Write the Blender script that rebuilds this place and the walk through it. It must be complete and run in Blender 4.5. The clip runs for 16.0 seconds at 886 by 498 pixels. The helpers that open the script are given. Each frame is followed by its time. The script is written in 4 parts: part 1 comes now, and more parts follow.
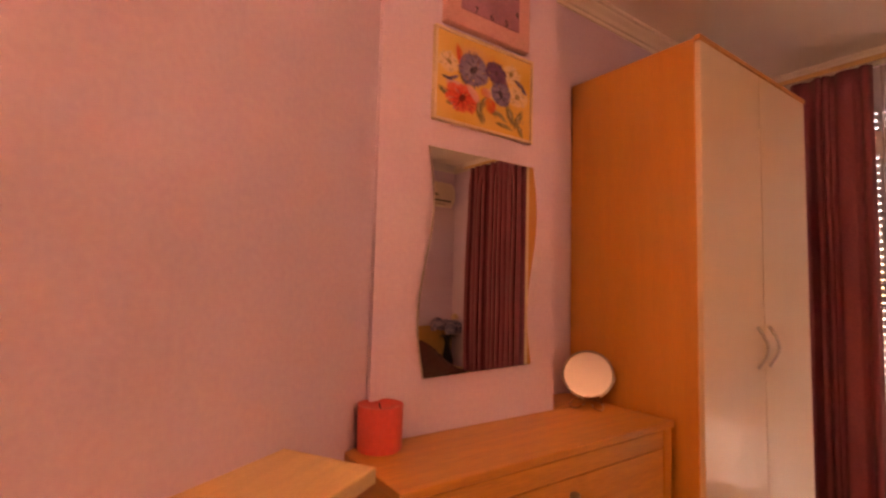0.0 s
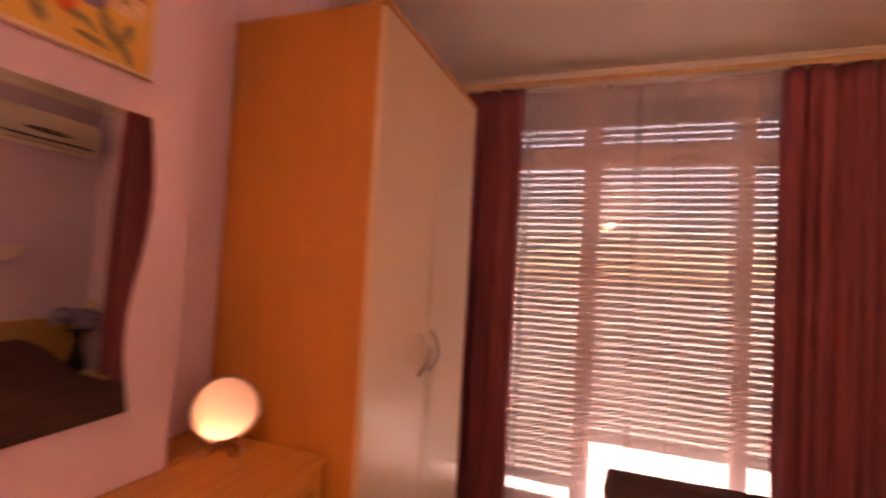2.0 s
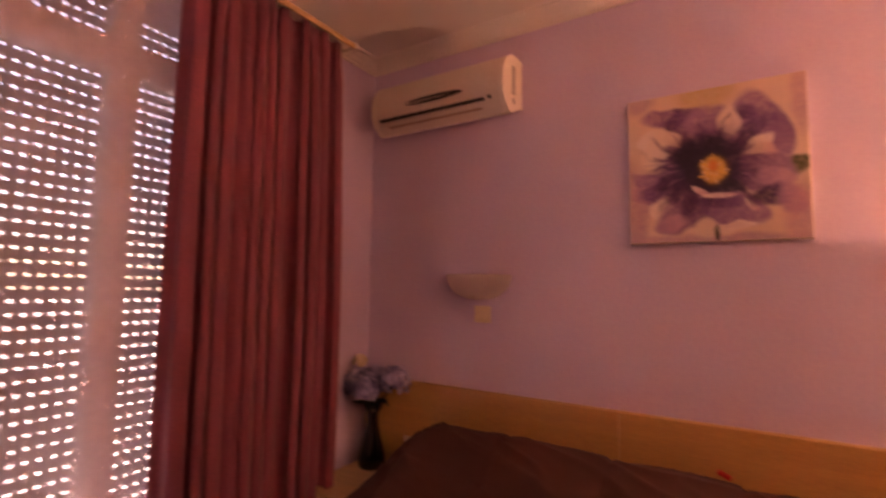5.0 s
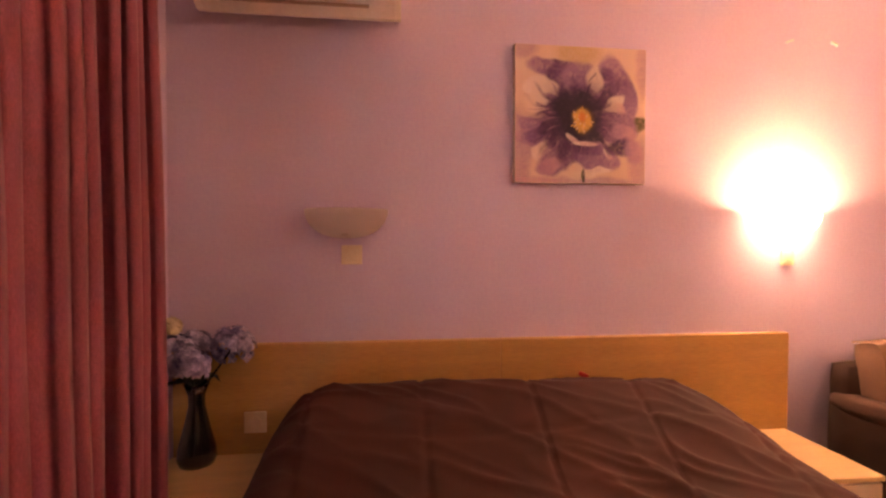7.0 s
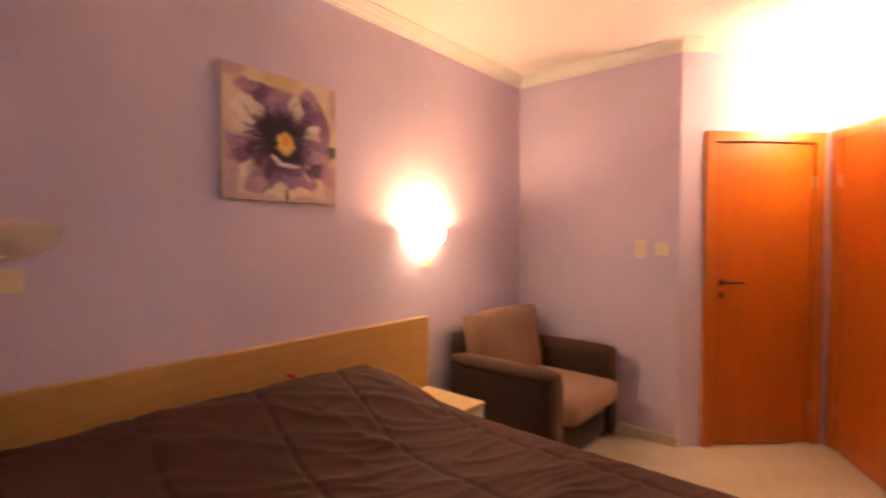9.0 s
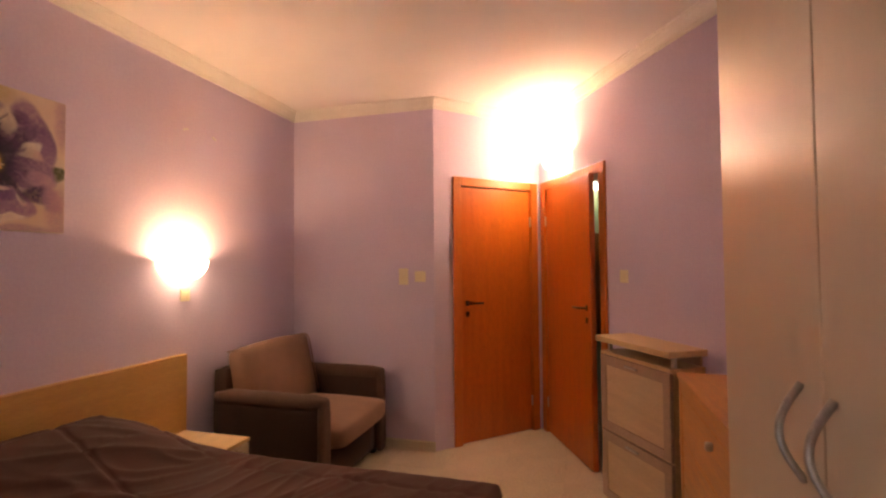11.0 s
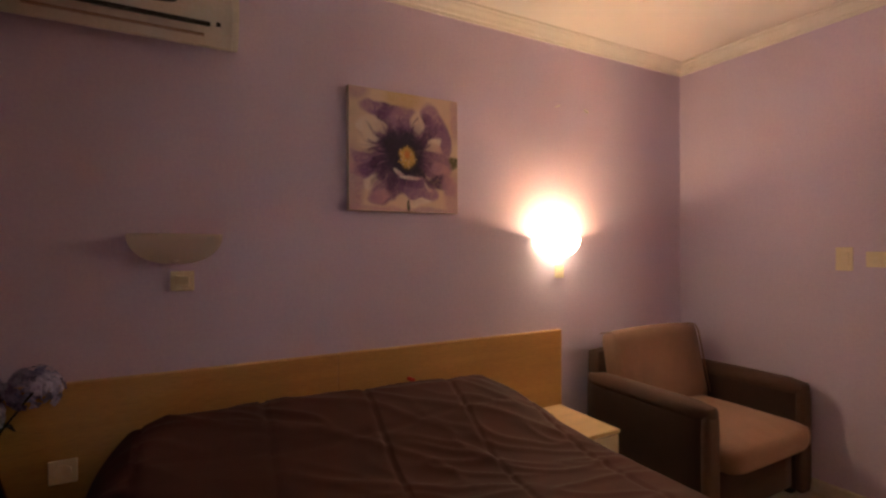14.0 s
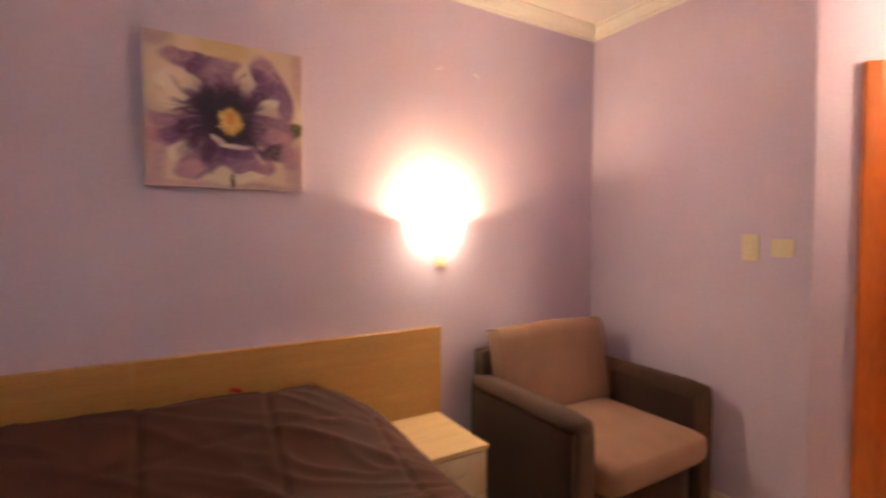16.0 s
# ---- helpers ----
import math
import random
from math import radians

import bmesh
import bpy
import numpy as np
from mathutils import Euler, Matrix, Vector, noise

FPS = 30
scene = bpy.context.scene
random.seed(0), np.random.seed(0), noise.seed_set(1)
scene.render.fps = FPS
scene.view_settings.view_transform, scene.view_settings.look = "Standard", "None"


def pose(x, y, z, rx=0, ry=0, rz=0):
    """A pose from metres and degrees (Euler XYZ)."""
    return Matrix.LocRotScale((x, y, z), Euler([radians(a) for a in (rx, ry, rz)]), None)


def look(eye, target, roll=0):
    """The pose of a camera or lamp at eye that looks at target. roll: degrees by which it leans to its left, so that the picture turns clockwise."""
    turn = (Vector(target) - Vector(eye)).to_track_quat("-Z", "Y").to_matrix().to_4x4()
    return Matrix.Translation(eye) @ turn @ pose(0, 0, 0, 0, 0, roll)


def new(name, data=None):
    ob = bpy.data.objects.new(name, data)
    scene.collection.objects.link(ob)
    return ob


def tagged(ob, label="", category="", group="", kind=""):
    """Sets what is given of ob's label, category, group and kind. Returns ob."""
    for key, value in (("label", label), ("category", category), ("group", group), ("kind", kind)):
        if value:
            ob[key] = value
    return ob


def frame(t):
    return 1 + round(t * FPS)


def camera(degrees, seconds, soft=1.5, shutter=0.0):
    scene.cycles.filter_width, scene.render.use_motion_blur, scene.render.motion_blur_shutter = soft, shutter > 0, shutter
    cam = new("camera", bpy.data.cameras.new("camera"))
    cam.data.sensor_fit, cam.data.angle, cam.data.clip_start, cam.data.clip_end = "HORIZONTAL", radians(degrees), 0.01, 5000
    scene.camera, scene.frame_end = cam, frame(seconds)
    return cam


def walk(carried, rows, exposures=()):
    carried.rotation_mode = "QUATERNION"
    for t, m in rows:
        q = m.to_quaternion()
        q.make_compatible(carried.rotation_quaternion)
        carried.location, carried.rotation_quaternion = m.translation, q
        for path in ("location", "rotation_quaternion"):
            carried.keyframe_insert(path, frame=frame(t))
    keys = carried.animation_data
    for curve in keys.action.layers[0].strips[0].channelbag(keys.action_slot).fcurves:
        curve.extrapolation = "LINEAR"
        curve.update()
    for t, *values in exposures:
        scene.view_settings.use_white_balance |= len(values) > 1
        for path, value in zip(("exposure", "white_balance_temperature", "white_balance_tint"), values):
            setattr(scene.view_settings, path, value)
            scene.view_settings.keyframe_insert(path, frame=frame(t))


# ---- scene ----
cam = camera(86.1, 16.0, soft=2.4, shutter=0.45)
PATH = [
    (0, (3.352, -1.794, 1.335), (2.205, -3.426, 1.481), 1.5),
    (0.5, (3.384, -1.861, 1.311), (2.253, -3.498, 1.51), 1.6),
    (1, (3.328, -1.82, 1.324), (2.107, -3.395, 1.484), 1.5),
    (1.5, (3.167, -1.809, 1.376), (1.673, -3.129, 1.535), 1.9),
    (2, (2.930, -1.930, 1.440), (1.055, -2.621, 1.523), 3.3),
    (2.5, (2.699, -2.063, 1.358), (0.706, -2.047, 1.525), 3.1),
    (3, (2.483, -2.128, 1.366), (0.535, -1.716, 1.553), 3.3),
    (3.5, (2.236, -2.189, 1.357), (0.35, -1.559, 1.569), 2.5),
    (4, (2.068, -2.13, 1.393), (0.311, -1.194, 1.582), 3.0),
    (4.5, (1.913, -2.084, 1.368), (0.447, -0.744, 1.605), 2.0),
    (5, (1.787, -2.038, 1.358), (0.715, -0.357, 1.527), 0.9),
    (5.2, (1.743, -2.054, 1.333), (0.871, -0.259, 1.459), 0.2),
    (7.5, (0.712, -1.963, 1.308), (1.146, -0.012, 1.246), 1.2),
    (8, (0.657, -1.932, 1.398), (1.355, -0.059, 1.336), 2.2),
    (8.5, (0.557, -1.948, 1.437), (1.661, -0.28, 1.418), 1.5),
    (9, (0.48, -2.047, 1.387), (2.0, -0.749, 1.335), 0.1),
    (9.5, (0.45, -2.162, 1.373), (2.215, -1.22, 1.348), 0.2),
    (10, (0.399, -2.203, 1.396), (2.294, -1.562, 1.433), 0.5),
    (12.3, (0.453, -2.284, 1.398), (2.382, -1.763, 1.468), -0.7),
    (12.5, (0.526, -2.265, 1.399), (2.411, -1.584, 1.47), -1.1),
    (13, (0.707, -2.079, 1.407), (2.345, -0.936, 1.499), -1.3),
    (13.5, (0.755, -2.302, 1.395), (1.867, -0.641, 1.458), -0.2),
    (14, (0.746, -2.187, 1.371), (1.69, -0.424, 1.367), -0.2),
    (14.5, (0.805, -2.119, 1.356), (1.739, -0.352, 1.296), -0.6),
    (15, (0.932, -2.078, 1.372), (1.833, -0.296, 1.267), -0.4),
    (15.5, (1.115, -2.07, 1.402), (1.983, -0.273, 1.269), -0.1),
    (16, (1.447, -2.14, 1.371), (2.471, -0.424, 1.303), 0.1),
]
EXPOSURES = [(0.0, 3.29, 12100, 46), (1.0, 3.52, 12100, 46), (2.0, 3.16, 10800, 56), (2.5, 3.06, 9800, 60), (3.5, 2.71, 9300, 66), (4.5, 2.86, 9300, 68), (5.2, 3.24, 9500, 64),
             (7.5, 3.89, 8100, 34), (8.5, 3.77, 7200, 18), (9.0, 3.54, 7200, 14), (10.0, 3.12, 7000, 12), (12.5, 2.63, 6700, 10), (13.5, 2.42, 6300, 4), (14.5, 2.95, 6000, 0), (16.0, 3.45, 5900, 0)]
walk(cam, [(t, look(eye, target, roll)) for t, eye, target, roll in PATH], EXPOSURES)

# ---- world and lamps ----
SUN_EL, SUN_ROT = radians(61), radians(270)
world = bpy.data.worlds.new("world")
scene.world = world
world.use_nodes = True
wn = world.node_tree.nodes
sky = wn.new("ShaderNodeTexSky")
sky.sky_type, sky.sun_disc = "NISHITA", False
sky.sun_elevation, sky.sun_rotation = SUN_EL, SUN_ROT
wn["Background"].inputs["Strength"].default_value = 0.11
world.node_tree.links.new(sky.outputs["Color"], wn["Background"].inputs["Color"])

sun = new("sun", bpy.data.lights.new("sun", "SUN"))
sun.data.energy, sun.data.angle, sun.data.color = 3.6, radians(0.5), (1.0, 0.95, 0.88)
sun.matrix_world = look((-6, 0.6, 10.8), (0, 0, 0))

WARM = (1.0, 0.62, 0.34)


def bulb_light(name, place, watts, size=0.022):
    lamp = new(name, bpy.data.lights.new(name, "POINT"))
    lamp.data.energy, lamp.data.color, lamp.data.shadow_soft_size = watts, WARM, size
    lamp.matrix_world = pose(*place)
    return lamp


BED_LAMP = (2.675, 0.0, 1.31)
DOOR_LAMP = (4.248, -2.133, 2.125)
A2 = math.degrees(math.atan2(3.02 - 1.95, 4.56 - 2.739))
n2 = Vector((-math.sin(radians(A2)), math.cos(radians(A2)), 0))
bulb_light("bedside_bulb_light", (BED_LAMP[0], -0.070, BED_LAMP[2] + 0.080), 2.2)
bulb_light("door_bulb_light", (DOOR_LAMP[0] + n2.x * 0.07, DOOR_LAMP[1] + n2.y * 0.07, DOOR_LAMP[2] + 0.080), 2.0)
bulb_light("bathroom_light", (5.38, -2.412, 2.08), 0.11, 0.03)

# ---- materials ----


def mat(name, base, rough=0.6, metal=0.0, var=0.08, scale=6.0, grain=0.03, fine=90.0, bump=0.0, bscale=120.0,
        stretch=(1, 1, 1), coat=0.0, sheen=0.0, second=None, rvar=0.07):
    m = bpy.data.materials.new(name)
    m.use_nodes = True
    nt = m.node_tree
    n, ln = nt.nodes, nt.links
    b = n["Principled BSDF"]
    b.inputs["Roughness"].default_value, b.inputs["Metallic"].default_value = rough, metal
    b.inputs["Coat Weight"].default_value, b.inputs["Sheen Weight"].default_value = coat, sheen
    tc, mp = n.new("ShaderNodeTexCoord"), n.new("ShaderNodeMapping")
    mp.inputs["Scale"].default_value = stretch
    ln.new(tc.outputs["Object"], mp.inputs["Vector"])
    big, small = n.new("ShaderNodeTexNoise"), n.new("ShaderNodeTexNoise")
    big.inputs["Scale"].default_value, big.inputs["Detail"].default_value = scale, 5
    small.inputs["Scale"].default_value, small.inputs["Detail"].default_value = fine, 3
    ln.new(mp.outputs["Vector"], big.inputs["Vector"])
    ln.new(mp.outputs["Vector"], small.inputs["Vector"])
    ramp = n.new("ShaderNodeValToRGB")
    lo = [c * (1 - var) for c in base]
    hi = [min(1, c * (1 + var)) for c in (second or base)]
    ramp.color_ramp.elements[0].color, ramp.color_ramp.elements[1].color = (*lo, 1), (*hi, 1)
    ramp.color_ramp.elements[0].position, ramp.color_ramp.elements[1].position = 0.3, 0.7
    ln.new(big.outputs["Fac"], ramp.inputs["Fac"])
    mix = n.new("ShaderNodeMixRGB")
    mix.blend_type = "OVERLAY"
    mix.inputs["Fac"].default_value = min(1.0, grain * 8)
    ln.new(ramp.outputs["Color"], mix.inputs[1])
    ln.new(small.outputs["Fac"], mix.inputs[2])
    ln.new(mix.outputs["Color"], b.inputs["Base Color"])
    rr = n.new("ShaderNodeMapRange")
    rr.inputs["To Min"].default_value, rr.inputs["To Max"].default_value = max(0, rough - rvar), min(1, rough + rvar)
    ln.new(big.outputs["Fac"], rr.inputs["Value"])
    ln.new(rr.outputs["Result"], b.inputs["Roughness"])
    if bump:
        bp, bt = n.new("ShaderNodeBump"), n.new("ShaderNodeTexNoise")
        bt.inputs["Scale"].default_value, bt.inputs["Detail"].default_value = bscale, 4
        ln.new(mp.outputs["Vector"], bt.inputs["Vector"])
        bp.inputs["Strength"].default_value, bp.inputs["Distance"].default_value = bump, 0.004
        ln.new(bt.outputs["Fac"], bp.inputs["Height"])
        ln.new(bp.outputs["Normal"], b.inputs["Normal"])
    return m


LILAC = mat("lilac_paint", (0.645, 0.55, 0.725), 0.75, var=0.05, scale=1.3, grain=0.02, fine=70, bump=0.25, bscale=160)
WHITE = mat("white_paint", (0.84, 0.81, 0.78), 0.7, var=0.03, scale=1.5, grain=0.01, bump=0.12, bscale=90)
PLASTER = mat("white_moulding", (0.78, 0.76, 0.72), 0.6, var=0.04, scale=5, bump=0.1)
FLOOR = mat("cream_floor", (0.56, 0.47, 0.35), 0.32, var=0.08, scale=4, grain=0.04, fine=60, bump=0.05)
GROUT = mat("tile_grout", (0.42, 0.36, 0.28), 0.85)
BASEB = mat("cream_baseboard", (0.66, 0.60, 0.50), 0.4)
DOORW = mat("orange_door_wood", (0.52, 0.125, 0.014), 0.33, var=0.10, scale=3, grain=0.06, fine=28, stretch=(9, 9, 0.7), coat=0.3)
DOORF = mat("orange_frame_wood", (0.54, 0.145, 0.02), 0.35, var=0.10, scale=3, grain=0.06, fine=28, stretch=(9, 9, 0.7), coat=0.3)
BEECH = mat("beech_laminate", (0.56, 0.25, 0.065), 0.38, var=0.04, scale=3, grain=0.015, fine=40, stretch=(8, 8, 0.8), coat=0.1)
BEECHX = mat("beech_laminate_lengthwise", (0.56, 0.26, 0.075), 0.36, var=0.13, scale=3.5, grain=0.05, fine=26, stretch=(0.7, 14, 14), coat=0.1)
HEADB = mat("honey_laminate", (0.54, 0.31, 0.10), 0.45, var=0.07, scale=3, grain=0.04, fine=40, stretch=(0.6, 9, 9))
CREAMLAM = mat("cream_laminate", (0.66, 0.53, 0.38), 0.37, var=0.015, scale=2.0, grain=0.003, fine=50, stretch=(6, 6, 1), coat=0.15, rvar=0.015)
SHOEF = mat("shoe_cabinet_panel", (0.60, 0.44, 0.27), 0.45, var=0.08, scale=4, grain=0.04, stretch=(1, 6, 6))
SHOER = mat("shoe_cabinet_frame", (0.42, 0.29, 0.20), 0.5, var=0.08, scale=6)
MAPLE = mat("pale_maple_top", (0.66, 0.47, 0.24), 0.35, var=0.08, scale=4, grain=0.04, stretch=(1, 8, 8))
DUVETM = mat("brown_satin_bedspread", (0.068, 0.019, 0.0115), 0.80, var=0.15, scale=5, grain=0.03, fine=300, bump=0.10, bscale=420, sheen=0.0)
SHEET = mat("bed_base_fabric", (0.05, 0.035, 0.03), 0.9)
DRAPE = mat("plum_curtain", (0.27, 0.066, 0.10), 0.65, var=0.10, scale=4, grain=0.06, fine=260, bump=0.2, bscale=500, sheen=0.12, stretch=(1, 1, 0.4))
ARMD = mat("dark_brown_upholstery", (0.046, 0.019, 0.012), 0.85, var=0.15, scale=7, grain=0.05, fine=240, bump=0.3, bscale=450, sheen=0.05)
# the arms' dark upholstery again, lamp light on it put into a lighter brown
ARMLIT = mat("brown_upholstery_lit", (0.080, 0.038, 0.025), 0.85, var=0.12, scale=7, grain=0.05, fine=240, bump=0.3, bscale=450, sheen=0.05)
ARML = mat("taupe_upholstery", (0.27, 0.150, 0.100), 0.8, var=0.1, scale=7, grain=0.05, fine=260, bump=0.3, bscale=450, sheen=0.05)
PVC = mat("white_pvc", (0.74, 0.72, 0.71), 0.35, var=0.03)
SLAT = mat("shutter_slat", (0.30, 0.27, 0.27), 0.5, var=0.06)
ACW = mat("ivory_plastic", (0.72, 0.66, 0.57), 0.4, var=0.03, scale=3)
ACS = mat("ivory_plastic_side", (0.78, 0.73, 0.64), 0.4, var=0.03, scale=3)
DARK = mat("dark_slot", (0.02, 0.018, 0.016), 0.6)
GREYP = mat("grey_plastic", (0.33, 0.31, 0.29), 0.5)
SWITCH = mat("cream_switch_plastic", (0.78, 0.70, 0.52), 0.35, var=0.04)
CHROME = mat("brushed_metal", (0.62, 0.58, 0.54), 0.28, metal=1.0, var=0.05)
HANDLE = mat("dull_nickel", (0.50, 0.45, 0.40), 0.35, metal=1.0, var=0.05)
BLACK = mat("black_vase_glaze", (0.012, 0.010, 0.012), 0.18, var=0.2, coat=0.4)
PETAL = mat("blue_grey_petal", (0.13, 0.13, 0.36), 0.7, var=0.3, scale=22, second=(0.42, 0.40, 0.58))
CREAMP = mat("cream_petal", (0.72, 0.62, 0.42), 0.7, var=0.15, scale=20)
LEAF = mat("dark_leaf", (0.012, 0.022, 0.014), 0.6, var=0.3)
CANDLE = mat("red_wax", (0.68, 0.11, 0.10), 0.45, var=0.1, scale=12)
REDM = mat("red_tag", (0.55, 0.03, 0.02), 0.5)
OCHRE = mat("ochre_brown_tile", (0.20, 0.10, 0.03), 0.3, var=0.1)
BRONZE = mat("dark_bronze", (0.10, 0.065, 0.04), 0.4, metal=1.0, var=0.1)
GREEN = mat("pale_green_tile", (0.36, 0.52, 0.38), 0.25, var=0.06)
CONC = mat("balcony_concrete", (0.62, 0.60, 0.56), 0.9, var=0.1)
PICTURE_BG = mat("ochre_canvas", (0.68, 0.44, 0.13), 0.8, var=0.14, scale=9, grain=0.05)
CANVAS = mat("cream_canvas", (0.66, 0.58, 0.47), 0.8, var=0.10, scale=7, second=(0.62, 0.50, 0.46))
SILVER = mat("pale_frame", (0.72, 0.60, 0.44), 0.3, metal=0.4)
PINKF = mat("pink_frame", (0.62, 0.36, 0.38), 0.4)
MAUVE = mat("mauve_dial", (0.34, 0.16, 0.24), 0.5, var=0.2, scale=8)


def glassy(name, colour, kind, amount):
    m = bpy.data.materials.new(name)
    m.use_nodes = True
    nt = m.node_tree
    n, ln = nt.nodes, nt.links
    out = n["Material Output"]
    n.remove(n["Principled BSDF"])
    mix = n.new("ShaderNodeMixShader")
    mix.inputs["Fac"].default_value = amount
    if kind == "pane":
        a, c = n.new("ShaderNodeBsdfTransparent"), n.new("ShaderNodeBsdfGlossy")
        c.inputs["Roughness"].default_value = 0.02
        a.inputs["Color"].default_value = (0.92, 0.94, 0.93, 1)
    elif kind == "voile":
        a, c = n.new("ShaderNodeBsdfTransparent"), n.new("ShaderNodeMixShader")
        d, tr = n.new("ShaderNodeBsdfDiffuse"), n.new("ShaderNodeBsdfTranslucent")
        d.inputs["Color"].default_value = tr.inputs["Color"].default_value = (*colour, 1)
        c.inputs["Fac"].default_value = 0.5
        ln.new(d.outputs[0], c.inputs[1])
        ln.new(tr.outputs[0], c.inputs[2])
        wv, tc, rg = n.new("ShaderNodeTexNoise"), n.new("ShaderNodeTexCoord"), n.new("ShaderNodeMapRange")
        wv.inputs["Scale"].default_value = 30
        rg.inputs["To Min"].default_value, rg.inputs["To Max"].default_value = amount - 0.04, amount + 0.04
        ln.new(tc.outputs["Object"], wv.inputs["Vector"])
        ln.new(wv.outputs["Fac"], rg.inputs["Value"])
        ln.new(rg.outputs["Result"], mix.inputs["Fac"])
    else:
        a, c = n.new("ShaderNodeBsdfDiffuse"), n.new("ShaderNodeBsdfTranslucent")
        a.inputs["Color"].default_value = c.inputs["Color"].default_value = (*colour, 1)
    ln.new(a.outputs[0], mix.inputs[1])
    ln.new(c.outputs[0], mix.inputs[2])
    ln.new(mix.outputs[0], out.inputs["Surface"])
    return m


PANE = glassy("window_glass", (1, 1, 1), "pane", 0.07)
VOILE = glassy("white_voile", (0.88, 0.71, 0.77), "voile", 0.36)
OPAL = glassy("opal_glass", (0.88, 0.84, 0.79), "opal", 0.86)
MIRROR = mat("mirror_silver", (0.86, 0.86, 0.86), 0.01, metal=1.0, var=0.0, grain=0.0)
for nd in MIRROR.node_tree.nodes:
    if nd.type == "MAP_RANGE":
        nd.inputs["To Min"].default_value, nd.inputs["To Max"].default_value = 0.0, 0.012


def glow(name, colour, strength):
    m = bpy.data.materials.new(name)
    m.use_nodes = True
    b = m.node_tree.nodes["Principled BSDF"]
    b.inputs["Base Color"].default_value = b.inputs["Emission Color"].default_value = (*colour, 1)
    b.inputs["Emission Strength"].default_value = strength
    return m




def lit_glass(name, colour, power, bulb):
    """Opal glass lit from inside: its glow falls off with the distance from the bulb."""
    m = glow(name, colour, 1.0)
    n, ln = m.node_tree.nodes, m.node_tree.links
    tc, far, sq, ad, dv = n.new("ShaderNodeTexCoord"), n.new("ShaderNodeVectorMath"), n.new("ShaderNodeMath"), n.new("ShaderNodeMath"), n.new("ShaderNodeMath")
    far.operation, sq.operation, ad.operation, dv.operation = "DISTANCE", "POWER", "ADD", "DIVIDE"
    ad.inputs[1].default_value = 0.004
    far.inputs[1].default_value, sq.inputs[1].default_value, dv.inputs[0].default_value = bulb, 2.0, power
    ln.new(tc.outputs["Object"], far.inputs[0])
    ln.new(far.outputs["Value"], sq.inputs[0])
    ln.new(sq.outputs[0], ad.inputs[0])
    ln.new(ad.outputs[0], dv.inputs[1])
    ln.new(dv.outputs[0], n["Principled BSDF"].inputs["Emission Strength"])
    return m


LIT_OPAL = lit_glass("lit_opal_glass", (1.0, 0.70, 0.42), 0.052, (0, 0.11, 0.085))
LIT_OPAL_DOOR = lit_glass("lit_opal_glass_stronger", (1.0, 0.70, 0.42), 0.100, (0, 0.11, 0.085))
BULB = glow("lit_bulb", WARM, 40)
BATHLAMP = glow("bathroom_lamp", (1, 0.93, 0.8), 0.7)

# ---- builders ----


def box(bm, x0, y0, z0, x1, y1, z1, bev=0.0, seg=2):
    r = bmesh.ops.create_cube(bm, size=1.0, matrix=Matrix.Translation(((x0 + x1) / 2, (y0 + y1) / 2, (z0 + z1) / 2))
                              @ Matrix.Diagonal((abs(x1 - x0), abs(y1 - y0), abs(z1 - z0), 1)))
    if bev:
        es = list({e for v in r["verts"] for e in v.link_edges})
        bmesh.ops.bevel(bm, geom=es, offset=bev, segments=seg, profile=0.5, affect="EDGES")
    return bm


def boxed(*a, **k):
    return box(bmesh.new(), *a, **k)


def lathe(profile, n=28, sweep=2 * math.pi, start=0.0):
    bm = bmesh.new()
    rings = []
    full = abs(sweep - 2 * math.pi) < 1e-6
    count = n if full else n + 1
    for r, z in profile:
        rings.append([bm.verts.new((r * math.cos(start + sweep * i / n), r * math.sin(start + sweep * i / n), z)) for i in range(count)])
    for a, b in zip(rings, rings[1:]):
        for i in range(n):
            j = (i + 1) % count
            bm.faces.new((a[i], a[j], b[j], b[i]))
    return bm


def tube(points, radius, n=8, closed=False):
    bm = bmesh.new()
    pts = [Vector(p) for p in points]
    rings = []
    for i, p in enumerate(pts):
        d = (pts[min(i + 1, len(pts) - 1)] - pts[max(i - 1, 0)]).normalized()
        u = d.orthogonal().normalized() if i == 0 else (u - d * u.dot(d)).normalized()
        v = d.cross(u)
        rings.append([bm.verts.new(p + radius * (math.cos(2 * math.pi * k / n) * u + math.sin(2 * math.pi * k / n) * v)) for k in range(n)])
    for a, b in zip(rings, rings[1:]):
        for k in range(n):
            bm.faces.new((a[k], a[(k + 1) % n], b[(k + 1) % n], b[k]))
    bm.faces.new(list(reversed(rings[0])))
    bm.faces.new(rings[-1])
    return bm


def prism(outline, axis_depth, to3):
    """A flat outline (2D) made solid: to3 maps (u, v, w) to a place, w from 0 to axis_depth."""
    bm = bmesh.new()
    a = [bm.verts.new(to3(u, v, 0)) for u, v in outline]
    b = [bm.verts.new(to3(u, v, axis_depth)) for u, v in outline]
    bm.faces.new(a)
    bm.faces.new(list(reversed(b)))
    for i in range(len(a)):
        j = (i + 1) % len(a)
        bm.faces.new((a[j], a[i], b[i], b[j]))
    bmesh.ops.recalc_face_normals(bm, faces=bm.faces)
    return bm


def part(name, bm, material, parent=None, label="", smooth=False):
    me = bpy.data.meshes.new(name)
    bmesh.ops.recalc_face_normals(bm, faces=bm.faces)
    bm.to_mesh(me)
    bm.free()
    me.materials.append(material)
    if smooth:
        me.polygons.foreach_set("use_smooth", [True] * len(me.polygons))
    ob = new(name, me)
    ob.parent = parent
    if label:
        ob["label"] = label
    return ob


